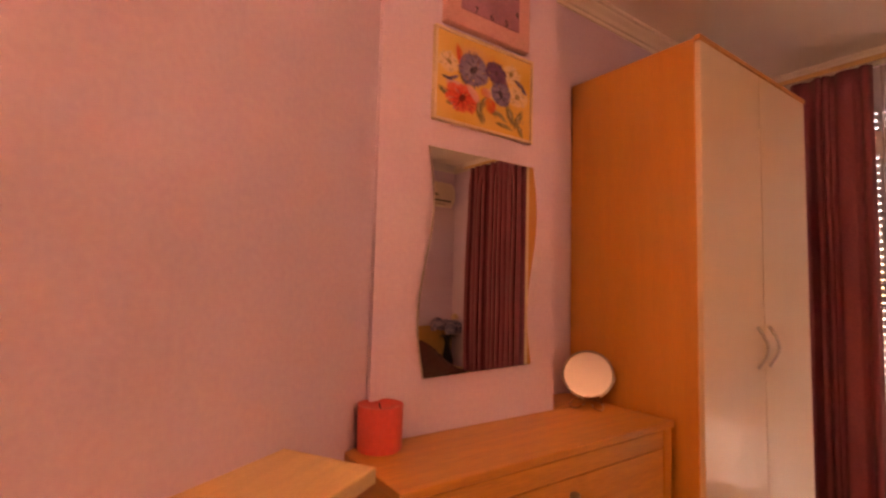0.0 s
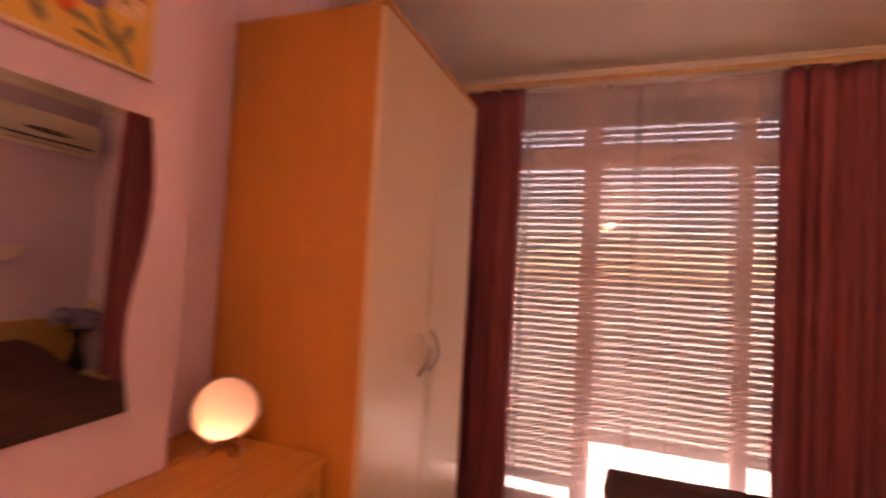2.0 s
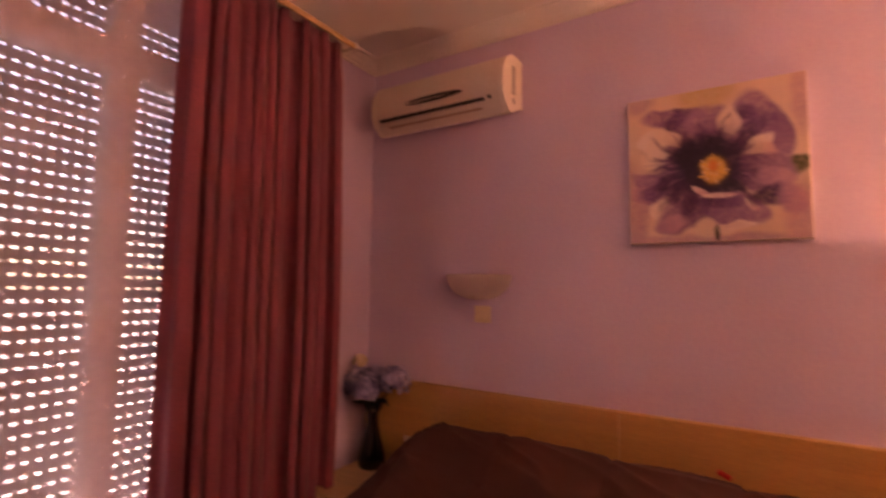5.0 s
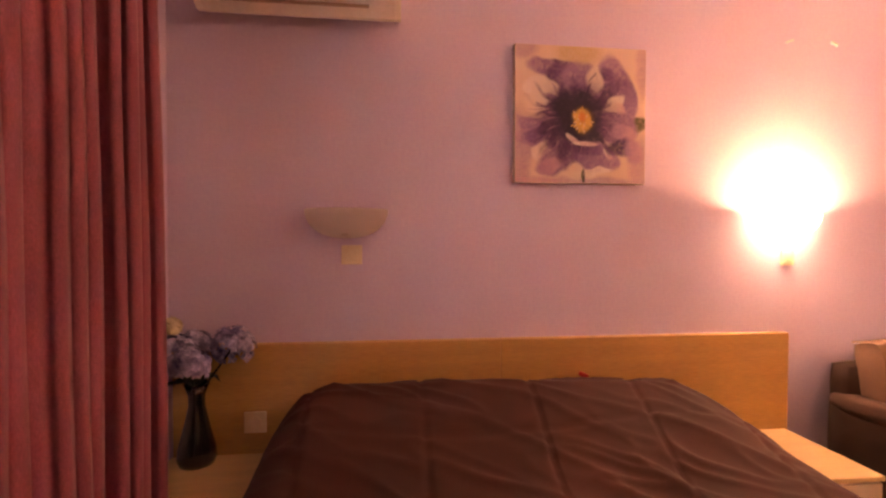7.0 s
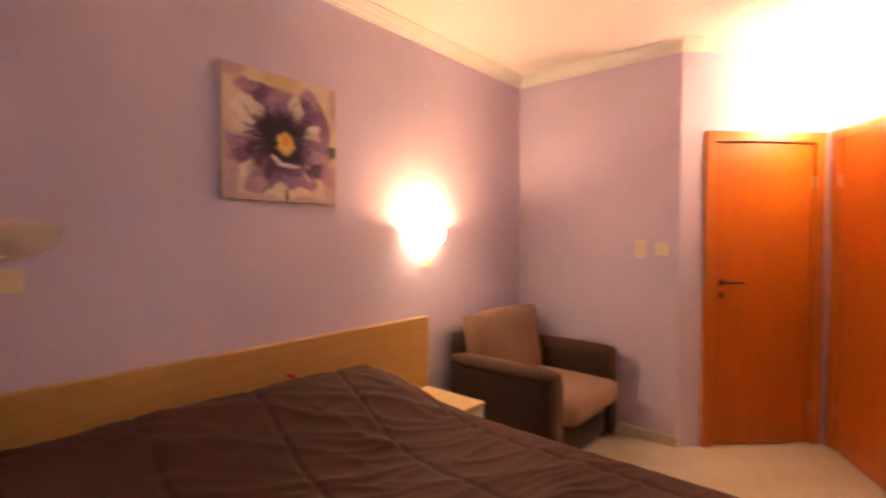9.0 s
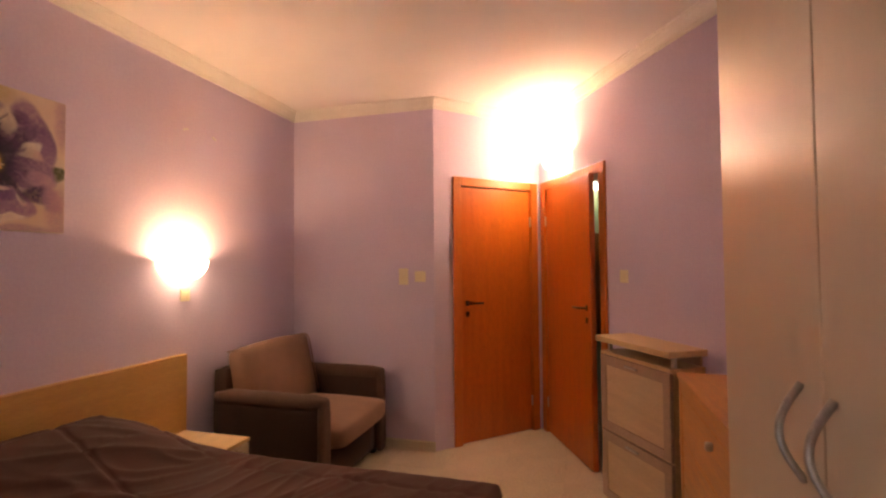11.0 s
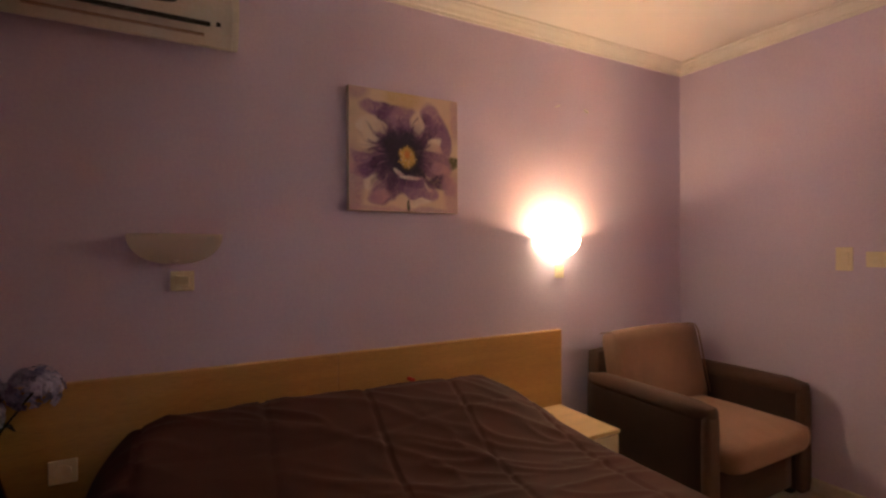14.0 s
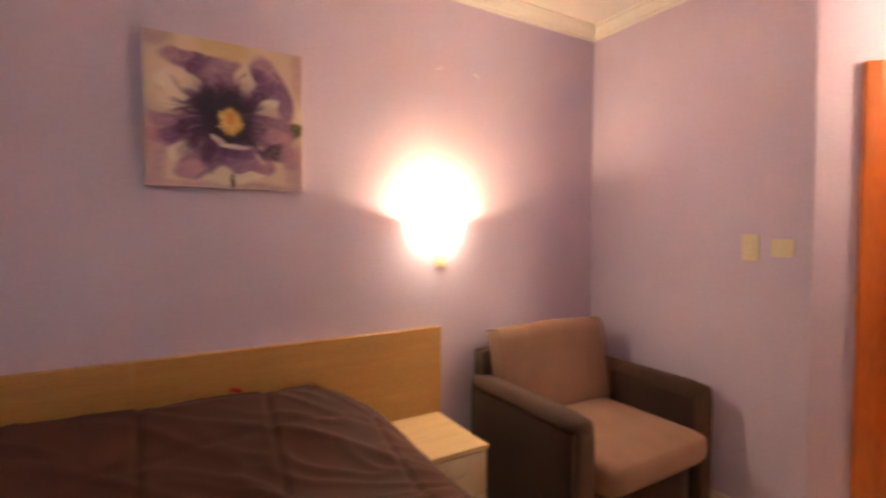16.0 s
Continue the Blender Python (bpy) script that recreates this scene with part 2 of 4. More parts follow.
def thing(name, m, label, category, group="", kind=""):
    ob = new(name)
    ob.empty_display_size = 0.1
    ob.matrix_world = m
    return tagged(ob, label, category, group, kind)


def solid(name, bm, material, label, category="", kind="", group="", m=None, smooth=False):
    ob = part(name, bm, material, None, "", smooth)
    if m is not None:
        ob.matrix_world = m
    return tagged(ob, label, category, group, kind)

# ---- structure ----
CEIL, COVE = 2.66, 2.585
T = 0.14


def frame_along(p0, p1):
    """Local x runs from p0 to p1, local y points into the room (to the left of the run)."""
    d = Vector((p1[0] - p0[0], p1[1] - p0[1], 0))
    a = math.degrees(math.atan2(d.y, d.x))
    return pose(p0[0], p0[1], 0, 0, 0, a), d.length


def wall(name, p0, p1, label, openings=(), ext=(T, T), material=None):
    """Room lies to the left of p0 to p1; thickness goes to the right."""
    m, length = frame_along(p0, p1)
    bm = bmesh.new()
    xs = sorted({-ext[0], length + ext[1], *[v for o in openings for v in o[:2]]})
    for a, b in zip(xs, xs[1:]):
        mid = (a + b) / 2
        hole = [o for o in openings if o[0] < mid < o[1]]
        if not hole:
            box(bm, a, -T, 0, b, 0, CEIL)
        else:
            o = hole[0]
            if o[2] > 0:
                box(bm, a, -T, 0, b, 0, o[2])
            box(bm, a, -T, o[3], b, 0, CEIL)
    bmesh.ops.remove_doubles(bm, verts=bm.verts, dist=0.0005)
    return solid(name, bm, material or LILAC, label, "wall", "structure", m=m)


P_WH, P_HS, P_SC, P_DD, P_COL = (0, 0), (3.84, 0), (3.84, -1.21), (4.56, -1.95), (2.739, -3.02)
COL_Y, COL_X = -3.0, 1.995
M_Y = -3.165
# interior run, room on the left: window wall down, M wall, column, slanted wall, door wall, switch wall, headboard wall
WIN = (-2.75, -0.95, 0.04, 2.56)          # y from, y to, z from, z to
wall("wall_window", (0, 0), (0, M_Y), "lilac painted wall around the balcony window", [(-WIN[1], -WIN[0], WIN[2], WIN[3])])
wall("wall_wardrobe", (0, M_Y), (COL_X, M_Y), "lilac painted wall behind the wardrobe", ext=(T, 0.5))
colb = boxed(COL_X, COL_Y - 0.5, 0, P_COL[0], COL_Y, CEIL)
solid("wall_column", colb, LILAC, "lilac painted projecting wall piece with mirror and pictures", "wall", "structure")
m2, len2 = frame_along(P_COL, P_DD)
D2S = (1.137, len2 - 0.035)
D2 = (D2S[0] + 0.07, D2S[1] - 0.07)
wall("wall_slanted", P_COL, P_DD, "slanted lilac painted wall with the bathroom door", [(D2[0] - 0.05, D2[1] + 0.05, 0, 2.06)], ext=(0.1, T))
m1, len1 = frame_along(P_DD, P_SC)
D1S = (0.04, 0.04 + 0.83)
D1 = (D1S[0] + 0.07, D1S[1] - 0.07)
wall("wall_entrance", P_DD, P_SC, "lilac painted wall with the entrance door", [(D1[0] - 0.05, D1[1] + 0.05, 0, 2.06)], ext=(T, 0))
wall("wall_switch", P_SC, P_HS, "lilac painted wall with light switches", ext=(-0.002, T))
wall("wall_headboard", P_HS, P_WH, "lilac painted wall behind the bed")

fl = boxed(-0.2, -4.6, -0.12, 6.2, 0.2, -0.004)
solid("floor", fl, GROUT, "cream tiled floor", "floor", "structure")
ce = boxed(-0.2, -4.6, CEIL, 6.2, 0.2, CEIL + 0.12)
solid("ceiling", ce, WHITE, "plain white painted ceiling", "ceiling", "structure")

# cove moulding that follows the room's outline, mitred
ROOM = [P_WH, (0, M_Y), (COL_X, M_Y), (COL_X, COL_Y), (P_COL[0], COL_Y), P_COL, P_DD, P_SC, P_HS]


def inset(poly, d):
    out = []
    k = len(poly)
    for i in range(k):
        p, q, r = Vector(poly[i - 1]), Vector(poly[i]), Vector(poly[(i + 1) % k])
        e1, e2 = (q - p).normalized(), (r - q).normalized()
        a, b = Vector((-e1.y, e1.x)), Vector((-e2.y, e2.x))
        s = a + b
        out.append(q + s * (2 * d / max(0.15, s.dot(s))))
    return out


def moulding(poly, profile, skip=()):
    bm = bmesh.new()
    rows = [[bm.verts.new((v.x, v.y, z)) for v in inset(poly, d)] for d, z in profile]
    k = len(poly)
    for a, b in zip(rows, rows[1:]):
        for i in range(k):
            if i in skip:
                continue
            j = (i + 1) % k
            bm.faces.new((a[i], a[j], b[j], b[i]))
    return bm


cove = moulding(ROOM, [(-0.004, COVE), (0.010, COVE), (0.012, COVE + 0.014), (0.022, COVE + 0.018), (0.030, COVE + 0.034), (0.046, COVE + 0.052),
                       (0.050, COVE + 0.060), (0.064, COVE + 0.064), (0.066, CEIL + 0.003)])
solid("trim_cove", cove, PLASTER, "white stepped ceiling moulding", "moulding", "structure")
bb = moulding(ROOM, [(-0.003, 0.0), (0.014, 0.0), (0.014, 0.062), (0.009, 0.07), (-0.003, 0.07)], skip=(5, 6))
solid("baseboard", bb, BASEB, "low cream baseboard along the walls", "baseboard", "structure")

# rooms behind the doors, and the balcony outside
bath = bmesh.new()
box(bath, 3.2, -4.25, 0, 5.6, -4.15, CEIL)
box(bath, 5.5, -4.2, 0, 5.6, -2.2, CEIL)
box(bath, 3.1, -4.2, 0, 3.2, -3.0, CEIL)
bt = bmesh.new()
box(bt, 3.2, -4.15, 0.66, 5.49, -4.14, 1.70)
box(bt, 5.49, -4.14, 0.66, 5.5, -2.2, 1.70)
solid("trim_bathroom_tiles", bt, OCHRE, "ochre-brown tile band on the bathroom wall", "tiles", "structure")
solid("wall_bathroom", bath, GREEN, "pale green tiled bathroom walls behind the ajar door", "wall", "structure")
hall = bmesh.new()
box(hall, 5.9, -2.6, 0, 6.0, 0.2, CEIL)
box(hall, 3.9, 0.1, 0, 6.0, 0.2, CEIL)
box(hall, 5.0, -2.3, 0, 6.0, -2.2, CEIL)
solid("wall_hallway", hall, WHITE, "plain hallway wall behind the entrance door", "wall", "structure")
solid("balcony_floor", boxed(-1.4, -3.6, -0.12, -T - 0.01, 0.4, -0.01), CONC, "grey concrete balcony floor", "balcony", "structure")
gr = bmesh.new()
bmesh.ops.create_grid(gr, x_segments=1, y_segments=1, size=600)
solid("ground", gr, CONC, "grey ground outside the window", "ground", "structure", m=pose(0, 0, -6.0))

# ---- window, shutters ----


def window():
    y0, y1, z0, z1 = WIN
    w = thing("window_1", pose(0, 0, 0), "white plastic balcony door and window with upper lights", "window", kind="structure")
    xa, xb = -0.10, -0.035
    fr = bmesh.new()
    for a, b, c, d in ((y0, y1, z0, z0 + 0.06), (y0, y1, 2.51, z1)):
        box(fr, xa, a, c, xb, b, d, 0.004)
    for a, b in ((y0, y0 + 0.06), (y1 - 0.06, y1)):
        box(fr, xa, a, z0 + 0.06, xb, b, 2.51, 0.004)
    part("window_frame", fr, PVC, w)
    part("mullion", boxed(xa, -2.15, z0 + 0.06, xb + 0.012, -2.04, 2.51, 0.005), PVC, w)
    part("mullion", boxed(xa, -1.33, z0 + 0.06, xb + 0.012, -1.24, 2.51, 0.005), PVC, w)
    bays = ((y0 + 0.06, -2.15), (-2.04, -1.33), (-1.24, y1 - 0.06))
    for a, b in bays:
        part("transom", boxed(xa, a, 2.10, xb + 0.006, b, 2.215, 0.005), PVC, w)
        for c, d in ((z0 + 0.06, 2.10), (2.215, 2.51)):
            p = part("pane", boxed(-0.072, a, c, -0.066, b, d), PANE, w)
            p.visible_shadow = False
    h = part("handle", boxed(-0.025, -2.10, 1.44, -0.008, -2.065, 1.57, 0.006), PVC, w, "white plastic window handle")
    part("lever", boxed(-0.008, -2.10, 1.47, 0.028, -1.985, 1.50, 0.008), PVC, w, "white plastic handle lever")
    part("window_sill", boxed(-T - 0.05, y0, 0.0, -0.002, y1, z0, 0.004), PVC, w)
    return w


window()


def shutter(name, y0, y1, z0, z1, closed_from):
    """Roller shutter: slats with punched slots between them, fully closed near the top."""
    s = thing(name, pose(-0.19, 0, 0), "closed grey roller shutter with rows of light slots", "shutter", "roller shutters")
    pitch, step, gap = 0.0433, 0.0379, 0.0102
    width = y1 - y0

    def slat_mesh(open_slots):
        bm = bmesh.new()
        h = pitch - gap
        prof = [(0.0, 0.0), (0.004, h * 0.3), (0.005, h * 0.5), (0.004, h * 0.7), (0.0, h)]
        back = [(x - 0.006, z) for x, z in reversed(prof)]
        ring = prof + back
        a = [bm.verts.new((x, 0, z)) for x, z in ring]
        b = [bm.verts.new((x, width, z)) for x, z in ring]
        for i in range(len(ring)):
            j = (i + 1) % len(ring)
            bm.faces.new((a[i], a[j], b[j], b[i]))
        if open_slots:
            n = int(width / step)
            for i in range(n + 1):
                c = i * step + 0.005
                box(bm, -0.005, max(0, c - 0.0118), h - 0.0005, -0.001, min(width, c + 0.0118), pitch + 0.0005)
        else:
            box(bm, -0.005, 0, h - 0.0005, -0.001, width, pitch + 0.0005)
        me = bpy.data.meshes.new("slat")
        bmesh.ops.recalc_face_normals(bm, faces=bm.faces)
        bm.to_mesh(me)
        bm.free()
        me.materials.append(SLAT)
        return me

    slotted, tight = slat_mesh(True), slat_mesh(False)
    z = z0 + 0.05
    while z < z1:
        ob = new("slat", slotted if z < closed_from else tight)
        ob.parent = s
        ob.matrix_basis = pose(random.uniform(-0.001, 0.001), y0, z)
        z += pitch
    part("housing", boxed(-0.09, y0, 2.57, 0.048, y1, 2.84, 0.004), PVC, s, "shutter box above the window")
    part("bottom_bar", boxed(-0.008, y0, z0, 0.006, y1, z0 + 0.05, 0.003), SLAT, s)
    return s


shutter("roller_shutter", -2.80, -2.095, 0.12, 2.62, 2.37)
shutter("roller_shutter", -2.09, -0.88, 0.43, 2.62, 2.37)

# ---- curtains ----


def drape(name, y0, y1, folds, amp, material, label, x=0.12, z0=0.02, z1=2.555, seed=1, thick=0.004, nz=26, per=10, group="", bulge=0.0):
    rnd = random.Random(seed)
    n = folds * per
    ph = [rnd.uniform(-0.5, 0.5) for _ in range(folds + 2)]
    am = [rnd.uniform(0.6, 1.25) for _ in range(folds + 2)]
    bm = bmesh.new()
    rows = []
    for k in range(nz + 1):
        v = k / nz
        z = z0 + (z1 - z0) * v
        row = []
        for i in range(n + 1):
            u = i / n * folds
            u += 0.42 * math.sin(2.1 * u + seed) * math.sin(math.pi * i / n) + 0.10 * math.sin(4.7 * u + seed * 2.0) * math.sin(math.pi * i / n)
            u = min(max(u, 0.0), folds)
            f = int(min(u, folds - 1))
            tt = u - f
            a = am[f] * (1 - tt) + am[f + 1] * tt
            p = ph[f] * (1 - tt) + ph[f + 1] * tt
            soft = 0.55 + 0.45 * (1 - v) if v < 0.93 else 0.55 + 0.3 * math.sin(u * 9)
            dx = amp * a * soft * (2 * abs(math.sin(math.pi * u + 0.5 * p * (1.5 - v))) ** 0.6 - 1.2)
            y = y0 + (y1 - y0) * i / n + 0.25 * amp * math.sin(4 * math.pi * u + p) + bulge * math.sin(math.pi * v) * (i / n - 0.3)
            dx += 0.012 * noise.noise(Vector((u * 0.7, v * 3.0, seed * 7.3)))
            row.append(bm.verts.new((x + dx, y, z)))
        rows.append(row)
    for a, b in zip(rows, rows[1:]):
        for i in range(n):
            bm.faces.new((a[i], a[i + 1], b[i + 1], b[i]))
    ob = solid(name, bm, material, label, "curtain", "", group, smooth=True)
    if thick:
        sm = ob.modifiers.new("thickness", "SOLIDIFY")
        sm.thickness, sm.offset = thick, 0
    return ob


def net_curtain(y0, y1, pleats, x, label):
    """A hanging net with shallow waves, and narrow pleats where the cloth is folded over itself."""
    rnd = random.Random(pleats * 13)
    at = sorted(rnd.uniform(y0 + 0.03, y1 - 0.03) for _ in range(pleats))
    bm = bmesh.new()
    ys = []
    n = int((y1 - y0) / 0.02)
    for i in range(n + 1):
        ys.append((y0 + (y1 - y0) * i / n, 0.0))
    for c in at:
        w = rnd.uniform(0.008, 0.022)
        ys += [(c, 0.0), (c + w, 0.006), (c + w * 0.15, 0.009), (c + w * 1.1, 0.011)]
    keep = [p for p in ys if p[1] or not any(c - 0.004 < p[0] < c + 0.026 for c in at) or p[0] in at]
    keep.sort(key=lambda p: (p[0], p[1]) if not p[1] else (max(c for c in at if c <= p[0]) + 1e-6 * (1 + p[1]), p[1]))
    rows = []
    for k in range(15):
        v = k / 14
        z = 0.03 + (2.55 - 0.03) * v
        row = []
        for y, dx in keep:
            wave = 0.006 * math.sin(y * 17 + 0.7 * math.sin(v * 2 + y)) + 0.005 * math.sin(y * 43 + 2) + (0.004 * math.sin(y * 160) if v > 0.93 else 0)
            row.append(bm.verts.new((x + dx + wave * (1.2 - 0.5 * v), y + 0.006 * math.sin(v * 3 + y * 9) * (1 - v), z)))
        rows.append(row)
    for a, b in zip(rows, rows[1:]):
        for i in range(len(keep) - 1):
            bm.faces.new((a[i], a[i + 1], b[i + 1], b[i]))
    return solid("net_curtain", bm, VOILE, label, "curtain", "", "net curtains", smooth=True)


drape("curtain", -1.165, -0.405, 10, 0.060, DRAPE, "long plum curtain hanging in deep folds beside the bed", x=0.128, seed=3, group="plum curtains", bulge=0.05, per=14)
drape("curtain", -2.86, -2.49, 5, 0.034, DRAPE, "long plum curtain gathered beside the wardrobe", seed=8, group="plum curtains")
net_curtain(-2.66, -1.98, 1, 0.058, "sheer white voile net curtain drawn over the narrow window light")
net_curtain(-2.09, -1.00, 3, 0.062, "sheer white voile net curtain drawn over the balcony door")
rail = thing("curtain_rail", pose(0, 0, 0), "pale double curtain rail fixed under the ceiling", "curtain rail")
part("track", boxed(0.105, -3.05, 2.562, 0.168, -0.36, 2.582, 0.004), PLASTER, rail)
part("track", boxed(0.045, -3.05, 2.562, 0.085, -0.36, 2.582, 0.004), PLASTER, rail)
part("fascia", boxed(0.1685, -3.05, 2.548, 0.180, -0.36, 2.576, 0.004), MAPLE, rail, "thin pale wooden front strip")
part("end_bracket", boxed(0.004, -0.36, 2.552, 0.180, -0.335, 2.584, 0.004), PLASTER, rail)
for yy in (-2.02, -1.62):
    part("hook", boxed(0.05, yy, 2.54, 0.082, yy + 0.05, 2.562, 0.004), CHROME, rail)

# ---- doors ----


def door(name, m, s0, s1, label, hinge_at_start, swing, handle_side):
    d = thing(name, m, label, "door", kind="structure")
    # local x along the wall, y into the room
    fr = bmesh.new()
    box(fr, s0, -T - 0.01, 0, s0 + 0.07, 0.018, 2.08, 0.006)
    box(fr, s1 - 0.07, -T - 0.01, 0, s1, 0.018, 2.08, 0.006)
    box(fr, s0 + 0.07, -T - 0.01, 2.01, s1 - 0.07, 0.016, 2.08, 0.006)
    box(fr, s0 + 0.07, -0.06, 0, s0 + 0.085, -0.045, 2.01, 0.002)
    box(fr, s1 - 0.085, -0.06, 0, s1 - 0.07, -0.045, 2.01, 0.002)
    part("door_frame", fr, DOORF, d, "orange-brown wooden door frame")
    w = s1 - s0 - 0.15
    leaf = boxed(0, -0.04, 0.008, w, 0, 2.0085, 0.003)
    lf = part("leaf", leaf, DOORW, d, "orange-brown wooden door leaf")
    hx = s0 + 0.075 if hinge_at_start else s1 - 0.075
    if hinge_at_start:
        lf.matrix_basis = pose(hx, -0.005 if not swing else -0.06, 0, 0, 0, -swing)
    else:
        lf.matrix_basis = pose(hx, -0.005 if not swing else 0.0, 0, 0, 0, swing) @ Matrix.Translation((-w, 0, 0))
    e = w - 0.055 if handle_side else 0.055
    sgn = -1 if handle_side else 1
    pl = part("handle_plate", boxed(e - 0.016, 0, 1.07, e + 0.016, 0.006, 1.11, 0.004), BRONZE, lf, "dark metal lever rose")
    part("lever", tube([(e, 0.0, 1.09), (e, 0.045, 1.09), (e + sgn * 0.02, 0.052, 1.09), (e + sgn * 0.12, 0.05, 1.088)], 0.008), BRONZE, lf, "dull metal door lever", True)
    part("lock_plate", boxed(e - 0.016, 0, 0.985, e + 0.016, 0.006, 1.025, 0.004), BRONZE, lf, "dark metal lock plate")
    for zz in (0.25, 1.75):
        hy = w if not hinge_at_start else 0.0
        part("hinge", lathe([(0.0, zz - 0.04), (0.008, zz - 0.04), (0.008, zz + 0.04), (0.0, zz + 0.04)], 10), HANDLE, d).matrix_basis = pose(hx, 0.004, 0)
    return d


door("door_1", m1, D1S[0], D1S[1], "closed orange-brown wooden entrance door with metal lever", True, 0, True)
door("door_2", m2, D2S[0], D2S[1], "orange-brown wooden bathroom door standing ajar", False, -6, False)
bl = thing("bathroom_wall_lamp", pose(5.49, -2.412, 2.14, 0, 0, 90), "small lit white bathroom wall lamp", "wall lamp")
part("shade", lathe([(0.085, 0.0), (0.055, 0.06), (0.03, 0.075), (0.026, 0.072), (0.05, 0.056), (0.08, 0.0)], 24), BATHLAMP, bl, "glowing white flared shade", True).matrix_basis = pose(0, 0.10, 0)
part("arm", tube([(0, 0.0, 0.09), (0, 0.06, 0.10), (0, 0.10, 0.075)], 0.008), CHROME, bl, "", True)
part("back_plate", boxed(-0.03, 0.0, 0.05, 0.03, 0.012, 0.13, 0.004), CHROME, bl)

# ---- wardrobe, dresser, shoe cabinet ----
WX0, WX1, WY0, WY1, WZ = 0.758, 1.716, M_Y + 0.008, -2.597, 2.225


def wardrobe():
    w = thing("wardrobe", pose(WX0, WY1, 0), "tall two-door wardrobe, beech sides and pale cream doors", "wardrobe")
    W, D = WX1 - WX0, WY1 - WY0
    part("side_panel", boxed(0, -D, 0, 0.018, -0.02, WZ, 0.002), BEECH, w)
    part("side_panel", boxed(W - 0.018, -D, 0, W, -0.02, WZ, 0.002), BEECH, w)
    part("top_panel", boxed(0.018, -D, WZ - 0.02, W - 0.018, -0.02, WZ - 0.001, 0.002), BEECH, w)
    part("edge_strip", boxed(-0.004, -0.02, WZ - 0.012, W + 0.004, 0.004, WZ + 0.006, 0.002), BEECH, w, "beech front edge strip")
    part("plinth", boxed(0.018, -0.06, 0, W - 0.018, -0.04, 0.08), BEECH, w)
    part("back_panel", boxed(0.018, -D, 0.0, W - 0.018, -D + 0.006, WZ - 0.02), BEECH, w)
    half = W / 2
    for a, b, hx in ((0.002, half - 0.0015, half - 0.036), (half + 0.0015, W - 0.002, half + 0.068)):
        dr = part("door", boxed(a, -0.019, 0.082, b, 0.0, WZ - 0.014, 0.0025), CREAMLAM, w, "pale cream wardrobe door")
        arc = [(hx, 0.034 * math.sin(math.pi * i / 14) + 0.001, 1.045 + 0.155 * i / 14) for i in range(15)]
        part("handle", tube(arc, 0.0065), HANDLE, dr, "dull metal bow handle", True)
    return w


wardrobe()

DX0, DX1, DY0, DY1, DZ = 1.742, 2.82, COL_Y + 0.004, -2.69, 0.89


def dresser():
    w = thing("dresser", pose(0, 0, 0), "wide beech chest of drawers under the mirror", "dresser")
    part("body", boxed(DX0 + 0.01, DY0 + 0.002, 0.05, DX1 - 0.012, DY1 - 0.02, DZ - 0.022, 0.002), BEECH, w)
    top = bmesh.new()
    box(top, DX0, DY0, DZ - 0.022, DX1, DY1 + 0.006, DZ, 0.003)
    box(top, DX0, M_Y + 0.006, DZ - 0.022, COL_X - 0.006, DY0, DZ, 0.0)
    part("top", top, BEECHX, w, "beech top with lengthwise grain")
    part("plinth", boxed(DX0 + 0.02, DY1 - 0.06, 0, DX1 - 0.02, DY1 - 0.04, 0.05), BEECH, w)
    for a, b in ((DX0 + 0.012, DX0 + 0.055), (DX1 - 0.055, DX1 - 0.014)):
        part("stile", boxed(a, DY1 - 0.02, 0.05, b, DY1, DZ - 0.024, 0.002), BEECH, w)
    zs = [DZ - 0.026, DZ - 0.085, DZ - 0.285, DZ - 0.485, DZ - 0.685, 0.055]
    for i, (hi, lo) in enumerate(zip(zs, zs[1:])):
        dr = part("drawer" if i else "front_rail", boxed(DX0 + 0.058, DY1 - 0.02, lo + 0.004, DX1 - 0.058, DY1 - (0.002 if i else 0.0), hi, 0.0025), BEECHX, w)
        if i:
            for hx in (DX0 + 0.52,):
                kn = boxed(hx - 0.012, DY1 - 0.002, (hi + lo) / 2 + 0.035, hx + 0.012, DY1 + 0.022, (hi + lo) / 2 + 0.065, 0.006)
                part("handle", kn, HANDLE, dr, "dull metal knob")
    return w


dresser()

SC_B, SC_L = Vector((2.90, -2.67)), Vector((3.405, -2.36))
SC_ANG = math.degrees(math.atan2(SC_L.y - SC_B.y, SC_L.x - SC_B.x))
SC_W, SC_D, SC_Z = (SC_L - SC_B).length, 0.235, 0.967


